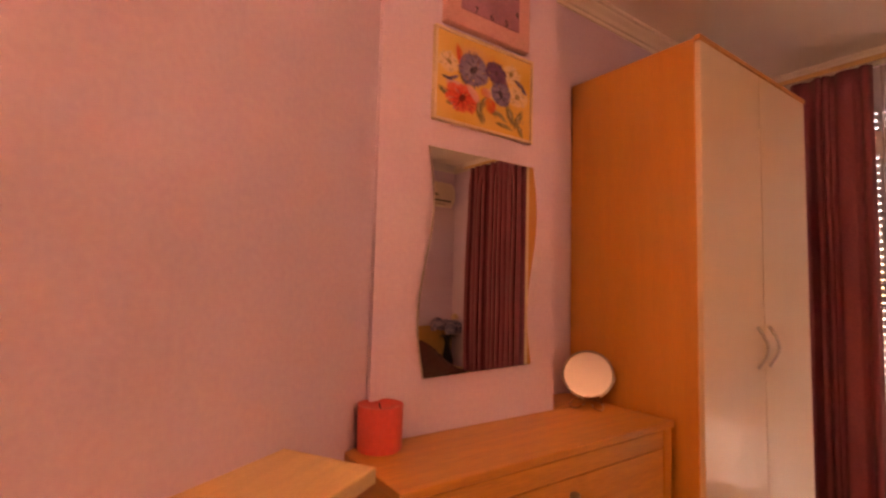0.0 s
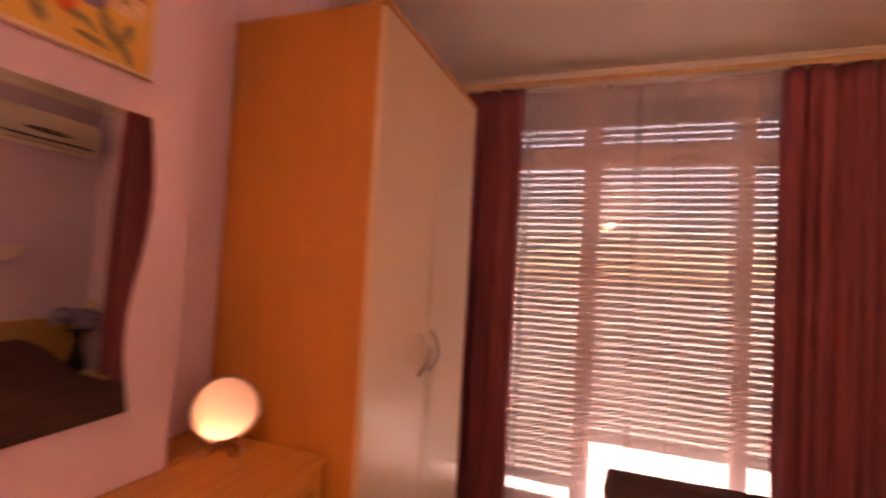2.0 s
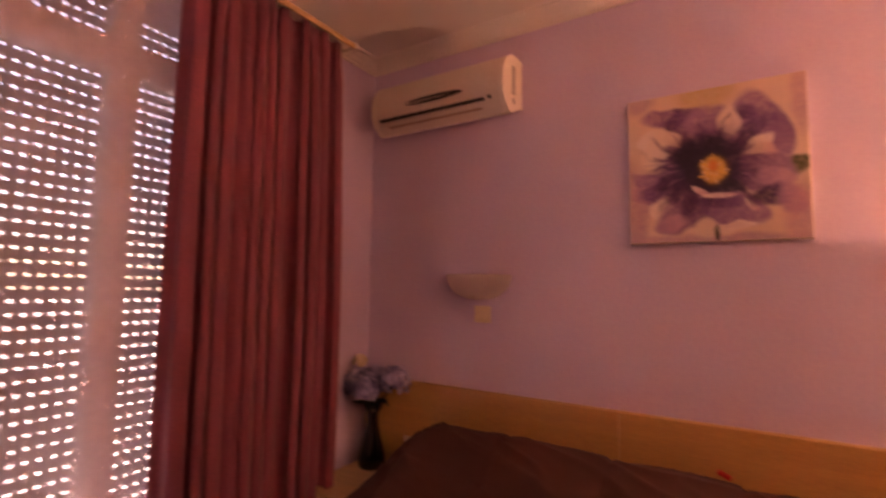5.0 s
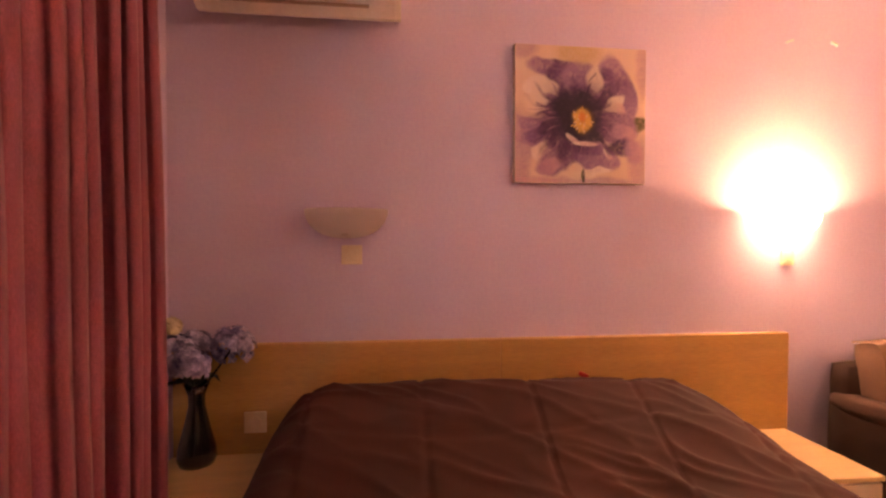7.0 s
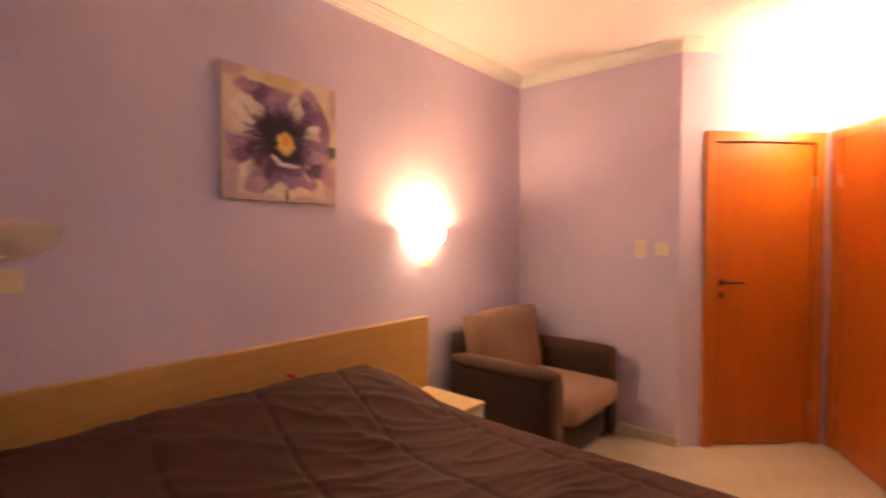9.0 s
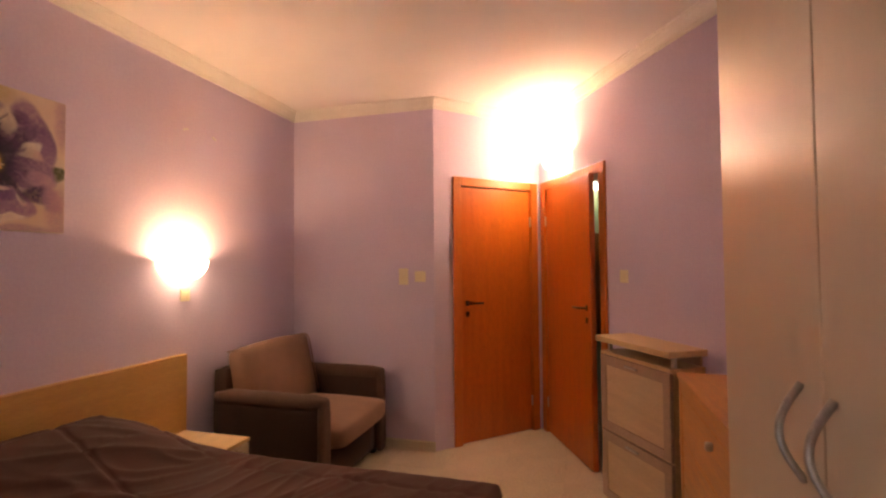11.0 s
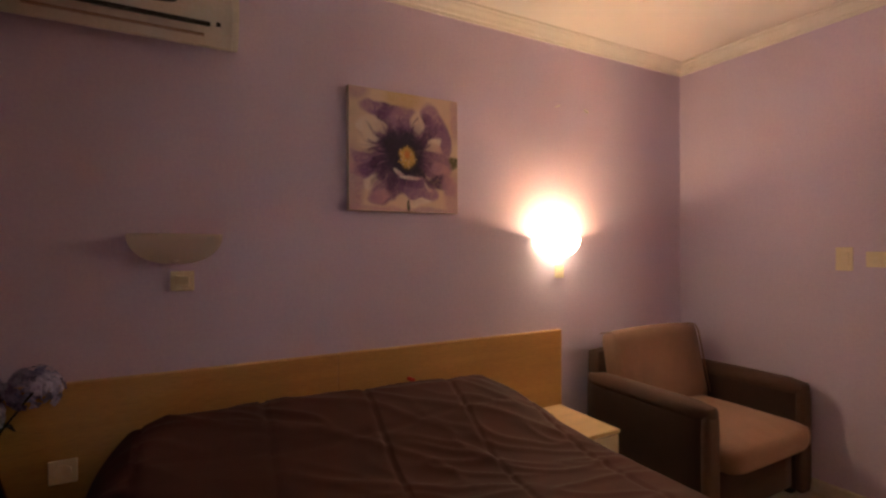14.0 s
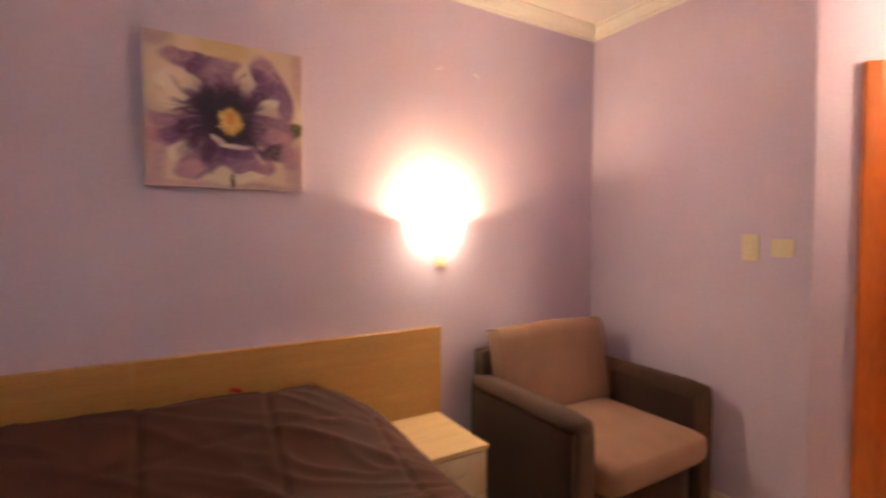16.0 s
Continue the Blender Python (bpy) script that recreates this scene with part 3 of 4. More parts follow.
def shoe_cabinet():
    """Local x along the front from the dresser's side to the door's, y into the room."""
    w = thing("shoe_cabinet", pose(SC_B.x, SC_B.y, 0, 0, 0, SC_ANG), "slim tilting-door shoe cabinet with a raised maple top", "cabinet")
    W, D = SC_W, SC_D
    part("side_panel", boxed(0.012, -D, 0, 0.03, -0.03, SC_Z - 0.105, 0.002), MAPLE, w)
    part("side_panel", boxed(W - 0.03, -D, 0, W - 0.012, -0.03, SC_Z - 0.105, 0.002), MAPLE, w)
    part("back_panel", boxed(0.03, -D, 0, W - 0.03, -D + 0.01, SC_Z - 0.105), MAPLE, w)
    part("shelf", boxed(0.012, -D, SC_Z - 0.105, W - 0.012, -0.012, SC_Z - 0.088, 0.002), MAPLE, w)
    part("top", boxed(-0.005, -D, SC_Z - 0.032, W + 0.005, 0.012, SC_Z, 0.003), MAPLE, w, "pale maple top slab")
    for px in (0.03, W - 0.05):
        part("support", boxed(px, -0.07, SC_Z - 0.088, px + 0.02, -0.05, SC_Z - 0.032, 0.002), CHROME, w)
    part("support", boxed(0.03, -D + 0.01, SC_Z - 0.088, W - 0.03, -D + 0.025, SC_Z - 0.032, 0.002), SHOER, w)
    for bz in (0.22, 0.42, 0.62):
        part("bolt", boxed(0.008, -0.14, bz, 0.013, -0.115, bz + 0.035, 0.002), BRONZE, w, "dark side bolt cover")
    for lo, hi in ((0.43, SC_Z - 0.11), (0.035, 0.42)):
        fl_ = bmesh.new()
        a, b = 0.014, W - 0.014
        for q in ((a, lo, a + 0.05, hi), (b - 0.05, lo, b, hi), (a + 0.05, hi - 0.055, b - 0.05, hi), (a + 0.05, lo, b - 0.05, lo + 0.05)):
            box(fl_, q[0], -0.029, q[1], q[2], -0.008, q[3], 0.003)
        fp = part("flap", fl_, SHOER, w, "mauve-brown flap frame")
        part("panel", boxed(a + 0.05, -0.027, lo + 0.05, b - 0.05, -0.014, hi - 0.055), SHOEF, fp, "pale wooden flap panel")
        part("handle", boxed(W / 2 - 0.05, -0.008, hi - 0.035, W / 2 + 0.05, 0.006, hi - 0.022, 0.004), HANDLE, fp)
    return w


shoe_cabinet()

# ---- bed ----
BX0, BX1, BY0, BY1 = 0.428, 2.31, -0.07, -1.945
hb = thing("headboard", pose(0, 0, 0), "long honey laminate headboard panel fixed behind the bed", "headboard")
part("panel", boxed(0.03, -0.042, 0.05, 1.3475, -0.004, 0.885, 0.003), HEADB, hb)
part("panel", boxed(1.349, -0.042, 0.05, 2.69, -0.004, 0.885, 0.003), HEADB, hb)


def bed():
    b = thing("bed", pose(0, 0, 0), "double bed with a dark upholstered base", "bed")
    part("base", boxed(BX0 + 0.07, BY1 + 0.07, 0.06, BX1 - 0.07, BY0, 0.30, 0.02), SHEET, b)
    part("mattress", boxed(BX0 + 0.06, BY1 + 0.06, 0.30, BX1 - 0.06, BY0, 0.50, 0.04, 3), SHEET, b)
    for x in (BX0 + 0.15, BX1 - 0.2):
        for y in (BY0 - 0.1, BY1 + 0.15):
            part("leg", boxed(x, y - 0.05, 0, x + 0.05, y, 0.06), DARK, b)
    return b


bed()


def bedspread():
    nx, ny = 250, 250
    skirt = 0.40
    bm = bmesh.new()
    W, L = BX1 - BX0, BY0 - BY1
    rows = []

    def top(x, y):
        u, v = (x - BX0) / W, (BY0 - y) / L            # v: 0 at the headboard, 1 at the foot
        pil = math.exp(-((v - 0.13) / 0.15) ** 2)
        lf = 1 - (1 - min(1, u / 0.20)) ** 3.2
        rt = 1 - (1 - min(1, (1 - u) / 0.25)) ** 2.2
        side = lf * rt
        z = 0.535 + (0.262 - 0.040 * u) * pil * side
        edge = min(1.0, min(x - BX0, BX1 - x, y - BY1) / 0.12)
        p = Vector((x * 2.1, y * 1.2, 0.3))
        z += 0.012 * noise.noise(p) * edge
        q = Vector((x * 1.5 - y * 0.9, (y + x * 0.45) * 6.5 + 0.5 * noise.noise(Vector((x * 3, y * 3, 9.0))), 2.0))
        z += 0.012 * (1 - abs(noise.noise(q))) ** 9 * (1.1 - 0.4 * v) * edge
        q = Vector((x * 2.4 - y * 1.4, (y + x * 0.42) * 15.0 + 0.6 * noise.noise(Vector((x * 5, y * 5, 2.0))), 5.0))
        z += 0.016 * (1 - abs(noise.noise(q))) ** 6 * max(0, 0.5 + noise.noise(Vector((x * 2.3, y * 2.3, 4.0)))) * edge
        gx = (x - BX0 - 0.17) / 0.39
        d = abs(gx - round(gx))
        z -= 0.010 * math.exp(-(d / 0.020) ** 2) * edge
        gy = (BY0 - y - 0.42 + 0.03 * math.sin(x * 4)) / 0.75
        d = abs(gy - round(gy))
        z -= 0.006 * math.exp(-(d / 0.011) ** 2) * edge
        return z

    ov = skirt
    for j in range(ny + 1):
        row = []
        t = j / ny * (L + ov)
        for i in range(nx + 1):
            s = -ov + i / nx * (W + 2 * ov)
            ex = max(0, -s, s - W)
            ey = max(0, t - L)
            sx, sy = min(max(s, 0), W), min(t, L)
            x, y = BX0 + sx, BY0 - sy
            z = top(x, y)
            drop = max(ex, ey)
            edge = min(sx, W - sx, L - sy)
            rnd = 0.05
            if edge < rnd:
                z -= rnd * (1 - math.sqrt(max(0, 1 - (1 - edge / rnd) ** 2))) * 0.8
            flare = 0.014 * math.sin((sx + sy) * 9) * min(1, max(0, drop - 0.06) * 4) + 0.012 * min(1, drop * 6)
            if ex > 0:
                x += (flare) * (-1 if s < 0 else 1)
            if ey > 0:
                y -= flare
            z = max(0.045, z - drop)
            row.append(bm.verts.new((x, y, z)))
        rows.append(row)
    for a, b in zip(rows, rows[1:]):
        for i in range(nx):
            bm.faces.new((a[i], a[i + 1], b[i + 1], b[i]))
    ob = solid("bedspread", bm, DUVETM, "dark brown quilted satin bedspread, creased, over the pillows", "bedspread", smooth=True)
    sm = ob.modifiers.new("thickness", "SOLIDIFY")
    sm.thickness, sm.offset = 0.01, -1
    for k in range(5):
        x = BX0 + 0.17 + 0.39 * k
        pts = []
        for i in range(60):
            y = BY0 - 0.02 - (L - 0.08) * i / 59
            pts.append((x, y, top(x, y) - 0.0012))
        part("seam", tube(pts, 0.0015, 5), DUVETM, ob, "stitched quilting seam", True)
    return ob


bedspread()


def nightstand(x0, x1, label):
    y0, y1, z = -0.06, -0.50, 0.455
    n_ = thing("nightstand", pose(x0, y1, 0), label, "nightstand", "nightstands")
    W, D = x1 - x0, y0 - y1
    part("top", boxed(0, 0, z - 0.02, W, D, z, 0.003), MAPLE, n_)
    part("body", boxed(0.008, 0.02, 0.06, W - 0.008, D, z - 0.02, 0.002), CREAMLAM, n_, "pale cream body")
    part("plinth", boxed(0.03, 0.04, 0, W - 0.03, D - 0.02, 0.06), DARK, n_)
    for lo, hi in ((0.25, z - 0.026), (0.065, 0.244)):
        dr = part("drawer", boxed(0.01, 0.001, lo, W - 0.01, 0.02, hi, 0.003), CREAMLAM, n_, "pale cream drawer front")
        c = (lo + hi) / 2 + 0.02
        part("handle", tube([(W / 2 - 0.05 + 0.1 * i / 10, -0.022 * math.sin(math.pi * i / 10), c) for i in range(11)], 0.004), HANDLE, dr, "", True)
    return n_


nightstand(2.325, 2.66, "pale maple-topped nightstand beside the armchair")
nightstand(0.035, 0.415, "pale maple-topped nightstand under the vase")

# ---- armchair ----


def cushion(x0, y0, z0, x1, y1, z1, r=0.05, puff=0.02):
    bm = boxed(x0, y0, z0, x1, y1, z1)
    bmesh.ops.subdivide_edges(bm, edges=list(bm.edges), cuts=7, use_grid_fill=True)
    c = Vector(((x0 + x1) / 2, (y0 + y1) / 2, (z0 + z1) / 2))
    hh = Vector((abs(x1 - x0) / 2, abs(y1 - y0) / 2, abs(z1 - z0) / 2))
    for v in bm.verts:
        d = v.co - c
        q = Vector([max(-h + r, min(h - r, a)) for a, h in zip(d, hh)])
        off = d - q
        if off.length > 1e-6:
            off = off.normalized() * r
        n_ = q + off
        f = [max(0, 1 - (n_[k] / hh[k]) ** 2) for k in range(3)]
        n_.z += puff * f[0] * f[1] * (1 if n_.z > 0 else -0.2)
        n_.y += puff * 0.5 * f[0] * f[2] * (1 if n_.y > 0 else -1)
        v.co = c + n_
    return bm


def armchair():
    """Local x across the seat, y from front (0) to back, base at the floor."""
    a = thing("armchair", pose(2.835, -0.83, 0, 0, 0, 0), "brown fabric armchair with dark arms in the corner", "armchair")
    W, D = 0.94, 0.78
    for x0 in (0.0, W - 0.11):
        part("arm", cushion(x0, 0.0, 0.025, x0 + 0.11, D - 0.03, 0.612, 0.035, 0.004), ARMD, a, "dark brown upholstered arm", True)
        # top and front take the lighter copy: their lit look is in the colour
        part("arm_top", cushion(x0 - 0.003, -0.014, 0.545, x0 + 0.113, D - 0.03, 0.634, 0.043, 0.004), ARMLIT, a, "rounded arm top in lit brown", True)
        part("arm_front", cushion(x0 + 0.004, -0.016, 0.025, x0 + 0.106, 0.03, 0.60, 0.02, 0.0), ARMLIT, a, "arm front in lit brown", True)
    part("seat_base", cushion(0.11, 0.03, 0.045, W - 0.11, D - 0.03, 0.29, 0.02, 0.0), ARMD, a, "dark brown seat base", True)
    part("seat_cushion", cushion(0.112, -0.075, 0.285, W - 0.112, D - 0.12, 0.44, 0.06, 0.025), ARML, a, "taupe seat cushion", True)
    bk = part("back_cushion", cushion(0.085, -0.075, -0.24, W - 0.115, 0.075, 0.24, 0.042, 0.016), ARML, a, "taupe leaning back cushion", True)
    for sx in (0.087, W - 0.117):
        edge = [(sx, -0.070, -0.20), (sx, -0.070, 0.19), (sx, -0.055, 0.225), (sx, -0.02, 0.238), (sx, 0.05, 0.236)]
        part("piping", tube(edge, 0.005, 6), ARML, bk, "taupe piping along the cushion edge", True)
    bk.matrix_basis = pose(0, D - 0.175, 0.635, -12)
    part("back_frame", cushion(0.04, D - 0.11, 0.10, W - 0.04, D, 0.76, 0.03, 0.0), ARMD, a, "dark brown back", True)
    for x in (0.04, W - 0.09):
        for y in (0.05, D - 0.12):
            part("leg", boxed(x, y, 0, x + 0.05, y + 0.05, 0.08, 0.004), DARK, a)
    return a


armchair()

# ---- wall lamps ----


def sconce(name, m, label, lit):
    """Half-bowl lamp; local x along the wall, y into the room, z = 0 at the bowl's bottom."""
    s = thing(name, m, label, "wall lamp", "half-bowl wall lamps")
    R, H = 0.170, 0.116
    prof = [(0.012, 0.0)] + [(R * math.sin(math.pi / 2 * (k / 12)) ** 0.85, H * (1 - math.cos(math.pi / 2 * k / 12)) ** 1.0) for k in range(1, 13)]
    inner = [(max(0.004, r - 0.005), z + 0.004) for r, z in reversed(prof)]
    bowl = lathe(prof + inner, 36, math.pi, 0.0)
    for v in bowl.verts:
        v.co.y = v.co.y * 0.72 + 0.004
    part("shade", bowl, lit or OPAL, s, "glowing opal glass half bowl" if lit else "cream opal glass half bowl", True)
    part("back_plate", boxed(-0.045, 0.0, 0.02, 0.045, 0.012, 0.105, 0.004), ACW, s, "white lamp base")
    part("lamp_holder", lathe([(0, 0.012), (0.017, 0.012), (0.017, 0.045), (0, 0.045)], 14), ACW, s).matrix_basis = pose(0, 0.062, 0)
    if lit:
        bm = lathe([(0.010, 0.046), (0.014, 0.050), (0.016, 0.058), (0.013, 0.066), (0.0, 0.069)], 14)
        part("bulb", bm, BULB, s, "lit bulb", True).matrix_basis = pose(0, 0.062, -0.012)
    else:
        bm = lathe([(0.010, 0.046), (0.022, 0.060), (0.024, 0.070), (0.018, 0.088), (0.0, 0.092)], 14)
        part("bulb", bm, ACW, s, "unlit bulb", True).matrix_basis = pose(0, 0.062, 0)
    return s


sconce("wall_lamp", pose(BED_LAMP[0], 0, BED_LAMP[2], 0, 0, 180), "lit half-bowl glass wall lamp above the nightstand", LIT_OPAL)
sconce("wall_lamp", pose(0.70, 0, 1.31, 0, 0, 180), "unlit half-bowl glass wall lamp beside the bed", None)
sconce("wall_lamp", pose(DOOR_LAMP[0], DOOR_LAMP[1], DOOR_LAMP[2], 0, 0, A2), "lit half-bowl glass wall lamp above the bathroom door", LIT_OPAL_DOOR)


def plate(name, m, w, h, label, rocker=True):
    s = thing(name, m, label, "switch", "switches and sockets")
    part("plate", boxed(-w / 2, 0, -h / 2, w / 2, 0.012, h / 2, 0.004), SWITCH, s)
    if rocker:
        part("rocker", boxed(-w * 0.3, 0.012, -h * 0.3, w * 0.3, 0.019, h * 0.3, 0.004), SWITCH, s, "cream rocker")
    else:
        part("socket_ring", lathe([(0.0, 0.0), (0.026, 0.0), (0.028, 0.004), (0.028, 0.007), (0.024, 0.007), (0.0, 0.003)], 20), SWITCH, s).matrix_basis = pose(0, 0.012, 0, -90)
    return s


plate("light_switch", pose(0.722, 0, 1.242, 0, 0, 180), 0.085, 0.08, "cream light switch under the unlit wall lamp")
plate("light_switch", pose(2.705, 0, 1.228, 0, 0, 180), 0.065, 0.075, "cream light switch under the lit wall lamp")
plate("light_switch", pose(3.84, -0.965, 1.305, 0, 0, 90), 0.075, 0.125, "tall cream switch plate beside the entrance door")
plate("light_switch", pose(3.84, -1.10, 1.305, 0, 0, 90), 0.085, 0.08, "square cream light switch beside the entrance door")
sw = m2 @ pose(0.955, 0, 1.312)
plate("light_switch", sw, 0.075, 0.08, "cream light switch beside the bathroom door")
plate("wall_socket", pose(0.345, -0.042, 0.575, 0, 0, 180), 0.085, 0.085, "white power socket on the headboard", False)
for i, (hx, tilt) in enumerate(((2.70, 20), (2.93, -25))):
    solid("wall_hook", boxed(-0.018, -0.010, -0.005, 0.018, 0.0, 0.005, 0.002), PVC, "tiny white hook on the wall", "hook", group="wall hooks", m=pose(hx, 0, 2.22, 0, -tilt, 0))

# ---- air conditioner ----


def air_conditioner():
    x0, x1, z0, z1, d = 0.165, 0.92, 2.148, 2.440, 0.205
    a = thing("air_conditioner", pose(x0, 0, z0), "ivory split air conditioner unit on the wall near the ceiling", "air conditioner")
    W, H = x1 - x0, z1 - z0
    prof = [(0, 0.062), (0, H), (0.06, H)]
    for k in range(13):
        t = k / 12
        ang = math.pi / 2 * (1 - t)
        prof.append((0.06 + (d - 0.06) * math.cos(ang) ** 0.8, H * 0.45 + H * 0.55 * math.sin(ang)))
    prof += [(d - 0.004, H * 0.30), (d - 0.03, 0.045), (d - 0.075, 0.012), (0.10, 0.016), (0.03, 0.052)]
    body = prism(prof, W - 0.05, lambda u, v, w: (0.025 + w, -u, v))
    part("casing", body, ACW, a, "ivory plastic casing", True)
    for ob in (a.children[0],):
        em = ob.modifiers.new("edges", "EDGE_SPLIT")
        em.split_angle = radians(40)
    for xa in (0.0, W - 0.025):
        cap = prism([(u * 1.03, v) for u, v in prof], 0.025, lambda u, v, w, xa=xa: (xa + w, -u, v))
        cp = part("side_cap", cap, ACS, a, "pale rounded side cap")
        if xa:
            part("label", boxed(W, -0.115, 0.10, W + 0.0015, -0.085, 0.235), GREYP, cp, "grey strip label")
            part("badge", lathe([(0, 0), (0.014, 0), (0.014, 0.0015), (0, 0.0015)], 16), GREYP, cp).matrix_basis = pose(W, -0.10, 0.07, 0, 90, 0)
    fy = -d
    lens = [(0.17 * math.cos(q) if abs(math.cos(q)) < 1 else 0.17, 0.017 * math.sin(q)) for q in [2 * math.pi * k / 28 for k in range(28)]]
    part("display_window", prism([(0.375 + u, 0.128 + v) for u, v in lens], 0.004, lambda u, v, w: (u, fy + 0.0025 - w, v)), DARK, a, "dark lens-shaped display")
    part("air_slot", boxed(0.055, fy - 0.001, 0.062, W - 0.10, fy + 0.012, 0.074), DARK, a, "dark air slot")
    part("louvre", boxed(0.10, fy + 0.02, 0.030, W - 0.12, fy + 0.034, 0.037), SHOER, a, "brown louvre line")
    part("indicator", boxed(W - 0.08, fy - 0.001, 0.066, W - 0.065, fy + 0.01, 0.078), DARK, a)
    return a


air_conditioner()

# ---- pictures ----


def grained(shape, seed, cell):
    """Smooth value noise in 0..1 over a grid of that shape."""
    g = np.random.default_rng(seed).random((int(shape[0] / cell) + 3, int(shape[1] / cell) + 3))
    yy, xx = np.mgrid[0:shape[0], 0:shape[1]] / cell
    iy, ix = yy.astype(int), xx.astype(int)
    fy, fx = yy - iy, xx - ix
    fy, fx = fy * fy * (3 - 2 * fy), fx * fx * (3 - 2 * fx)
    return (g[iy, ix] * (1 - fx) + g[iy, ix + 1] * fx) * (1 - fy) + (g[iy + 1, ix] * (1 - fx) + g[iy + 1, ix + 1] * fx) * fy


class Easel:
    """A painted rectangle: soft strokes laid one over another, then made into a fine relief mesh with its colours."""

    def __init__(self, w, h, n, ground, second, seed):
        self.w, self.h, self.seed = w, h, seed
        self.nx, self.ny = n, int(n * h / w)
        shape = (self.ny + 1, self.nx + 1)
        self.v, self.u = np.mgrid[0:self.ny + 1, 0:self.nx + 1].astype(float)
        self.u, self.v = self.u / self.nx, self.v / self.ny
        self.wob = [grained(shape, seed + k, n / 14) - 0.5 for k in range(2)]
        self.hair = [grained(shape, seed + 5 + k, n / 60) for k in range(2)]
        k = grained(shape, seed + 9, n / 4)[..., None]
        self.ink = np.array(ground) * (1 - k) + np.array(second) * k

    def lay(self, u, v, rx, ry, turn, inner, outer, soft=0.25, strength=1.0, rough=0.5):
        """An oval stroke; inner colour at its start, outer at its end, along its own long axis."""
        du, dv = self.u - u + rough * 0.06 * self.wob[0], (self.v - v) + rough * 0.06 * self.wob[1]
        c, s_ = math.cos(turn), math.sin(turn)
        a, b = (c * du + s_ * dv) / rx, (-s_ * du + c * dv) / ry
        q, soft = np.sqrt(a * a + b * b), soft * 0.65
        t = np.clip((1 + soft - q) / (2 * soft), 0, 1)
        al = (t * t * (3 - 2 * t) * strength * (0.82 + 0.36 * (self.hair[0] - 0.3)))[..., None]
        al = np.clip(al, 0, 1)
        k = np.clip(0.5 + 0.5 * a + 0.35 * (self.hair[1] - 0.5), 0, 1)[..., None]
        self.ink = self.ink * (1 - al) + (np.array(inner) * (1 - k) + np.array(outer) * k) * al

    def hang(self, parent, level, material, label):
        """The face, mirrored so that u runs left to right as seen from the room."""
        relief = level + 0.0006 * self.hair[0]
        xs, zs = (self.w - self.u * self.w).ravel(), (self.v * self.h).ravel()
        co = np.stack([xs, relief.ravel(), zs], 1)
        i = np.arange((self.ny + 1) * (self.nx + 1)).reshape(self.ny + 1, self.nx + 1)
        quads = np.stack([i[:-1, :-1], i[1:, :-1], i[1:, 1:], i[:-1, 1:]], -1).reshape(-1, 4)
        me = bpy.data.meshes.new("painted_face")
        me.from_pydata(co.tolist(), [], quads.tolist())
        col = me.color_attributes.new("pigment", "FLOAT_COLOR", "POINT")
        col.data.foreach_set("color", np.concatenate([self.ink.reshape(-1, 3), np.ones((len(co), 1))], 1).ravel())
        me.materials.append(material)
        ob = new("painted_face", me)
        ob.parent = parent
        ob["label"] = label
        return ob


def pigment():
    m = mat("brushed_pigment", (0.5, 0.5, 0.5), 0.7, bump=0.25, bscale=260)
    n, ln = m.node_tree.nodes, m.node_tree.links
    at = n.new("ShaderNodeAttribute")
    at.attribute_name = "pigment"
    ln.new(at.outputs["Color"], n["Principled BSDF"].inputs["Base Color"])
    return m


PIGMENT = pigment()
DEEP, VIOLET, LIGHTV, MAUVEP, PINKP = (0.020, 0.012, 0.040), (0.095, 0.032, 0.12), (0.20, 0.095, 0.24), (0.38, 0.22, 0.35), (0.58, 0.34, 0.40)
CREAMPT, WHITEP, YELLOW, ORANGEP, OCHREP = (0.74, 0.60, 0.48), (0.80, 0.72, 0.66), (0.70, 0.42, 0.10), (0.66, 0.20, 0.04), (0.58, 0.42, 0.18)
OLIVE, REDP, BLUEP, GOLD = (0.10, 0.10, 0.04), (0.66, 0.05, 0.04), (0.14, 0.12, 0.30), (0.68, 0.42, 0.11)


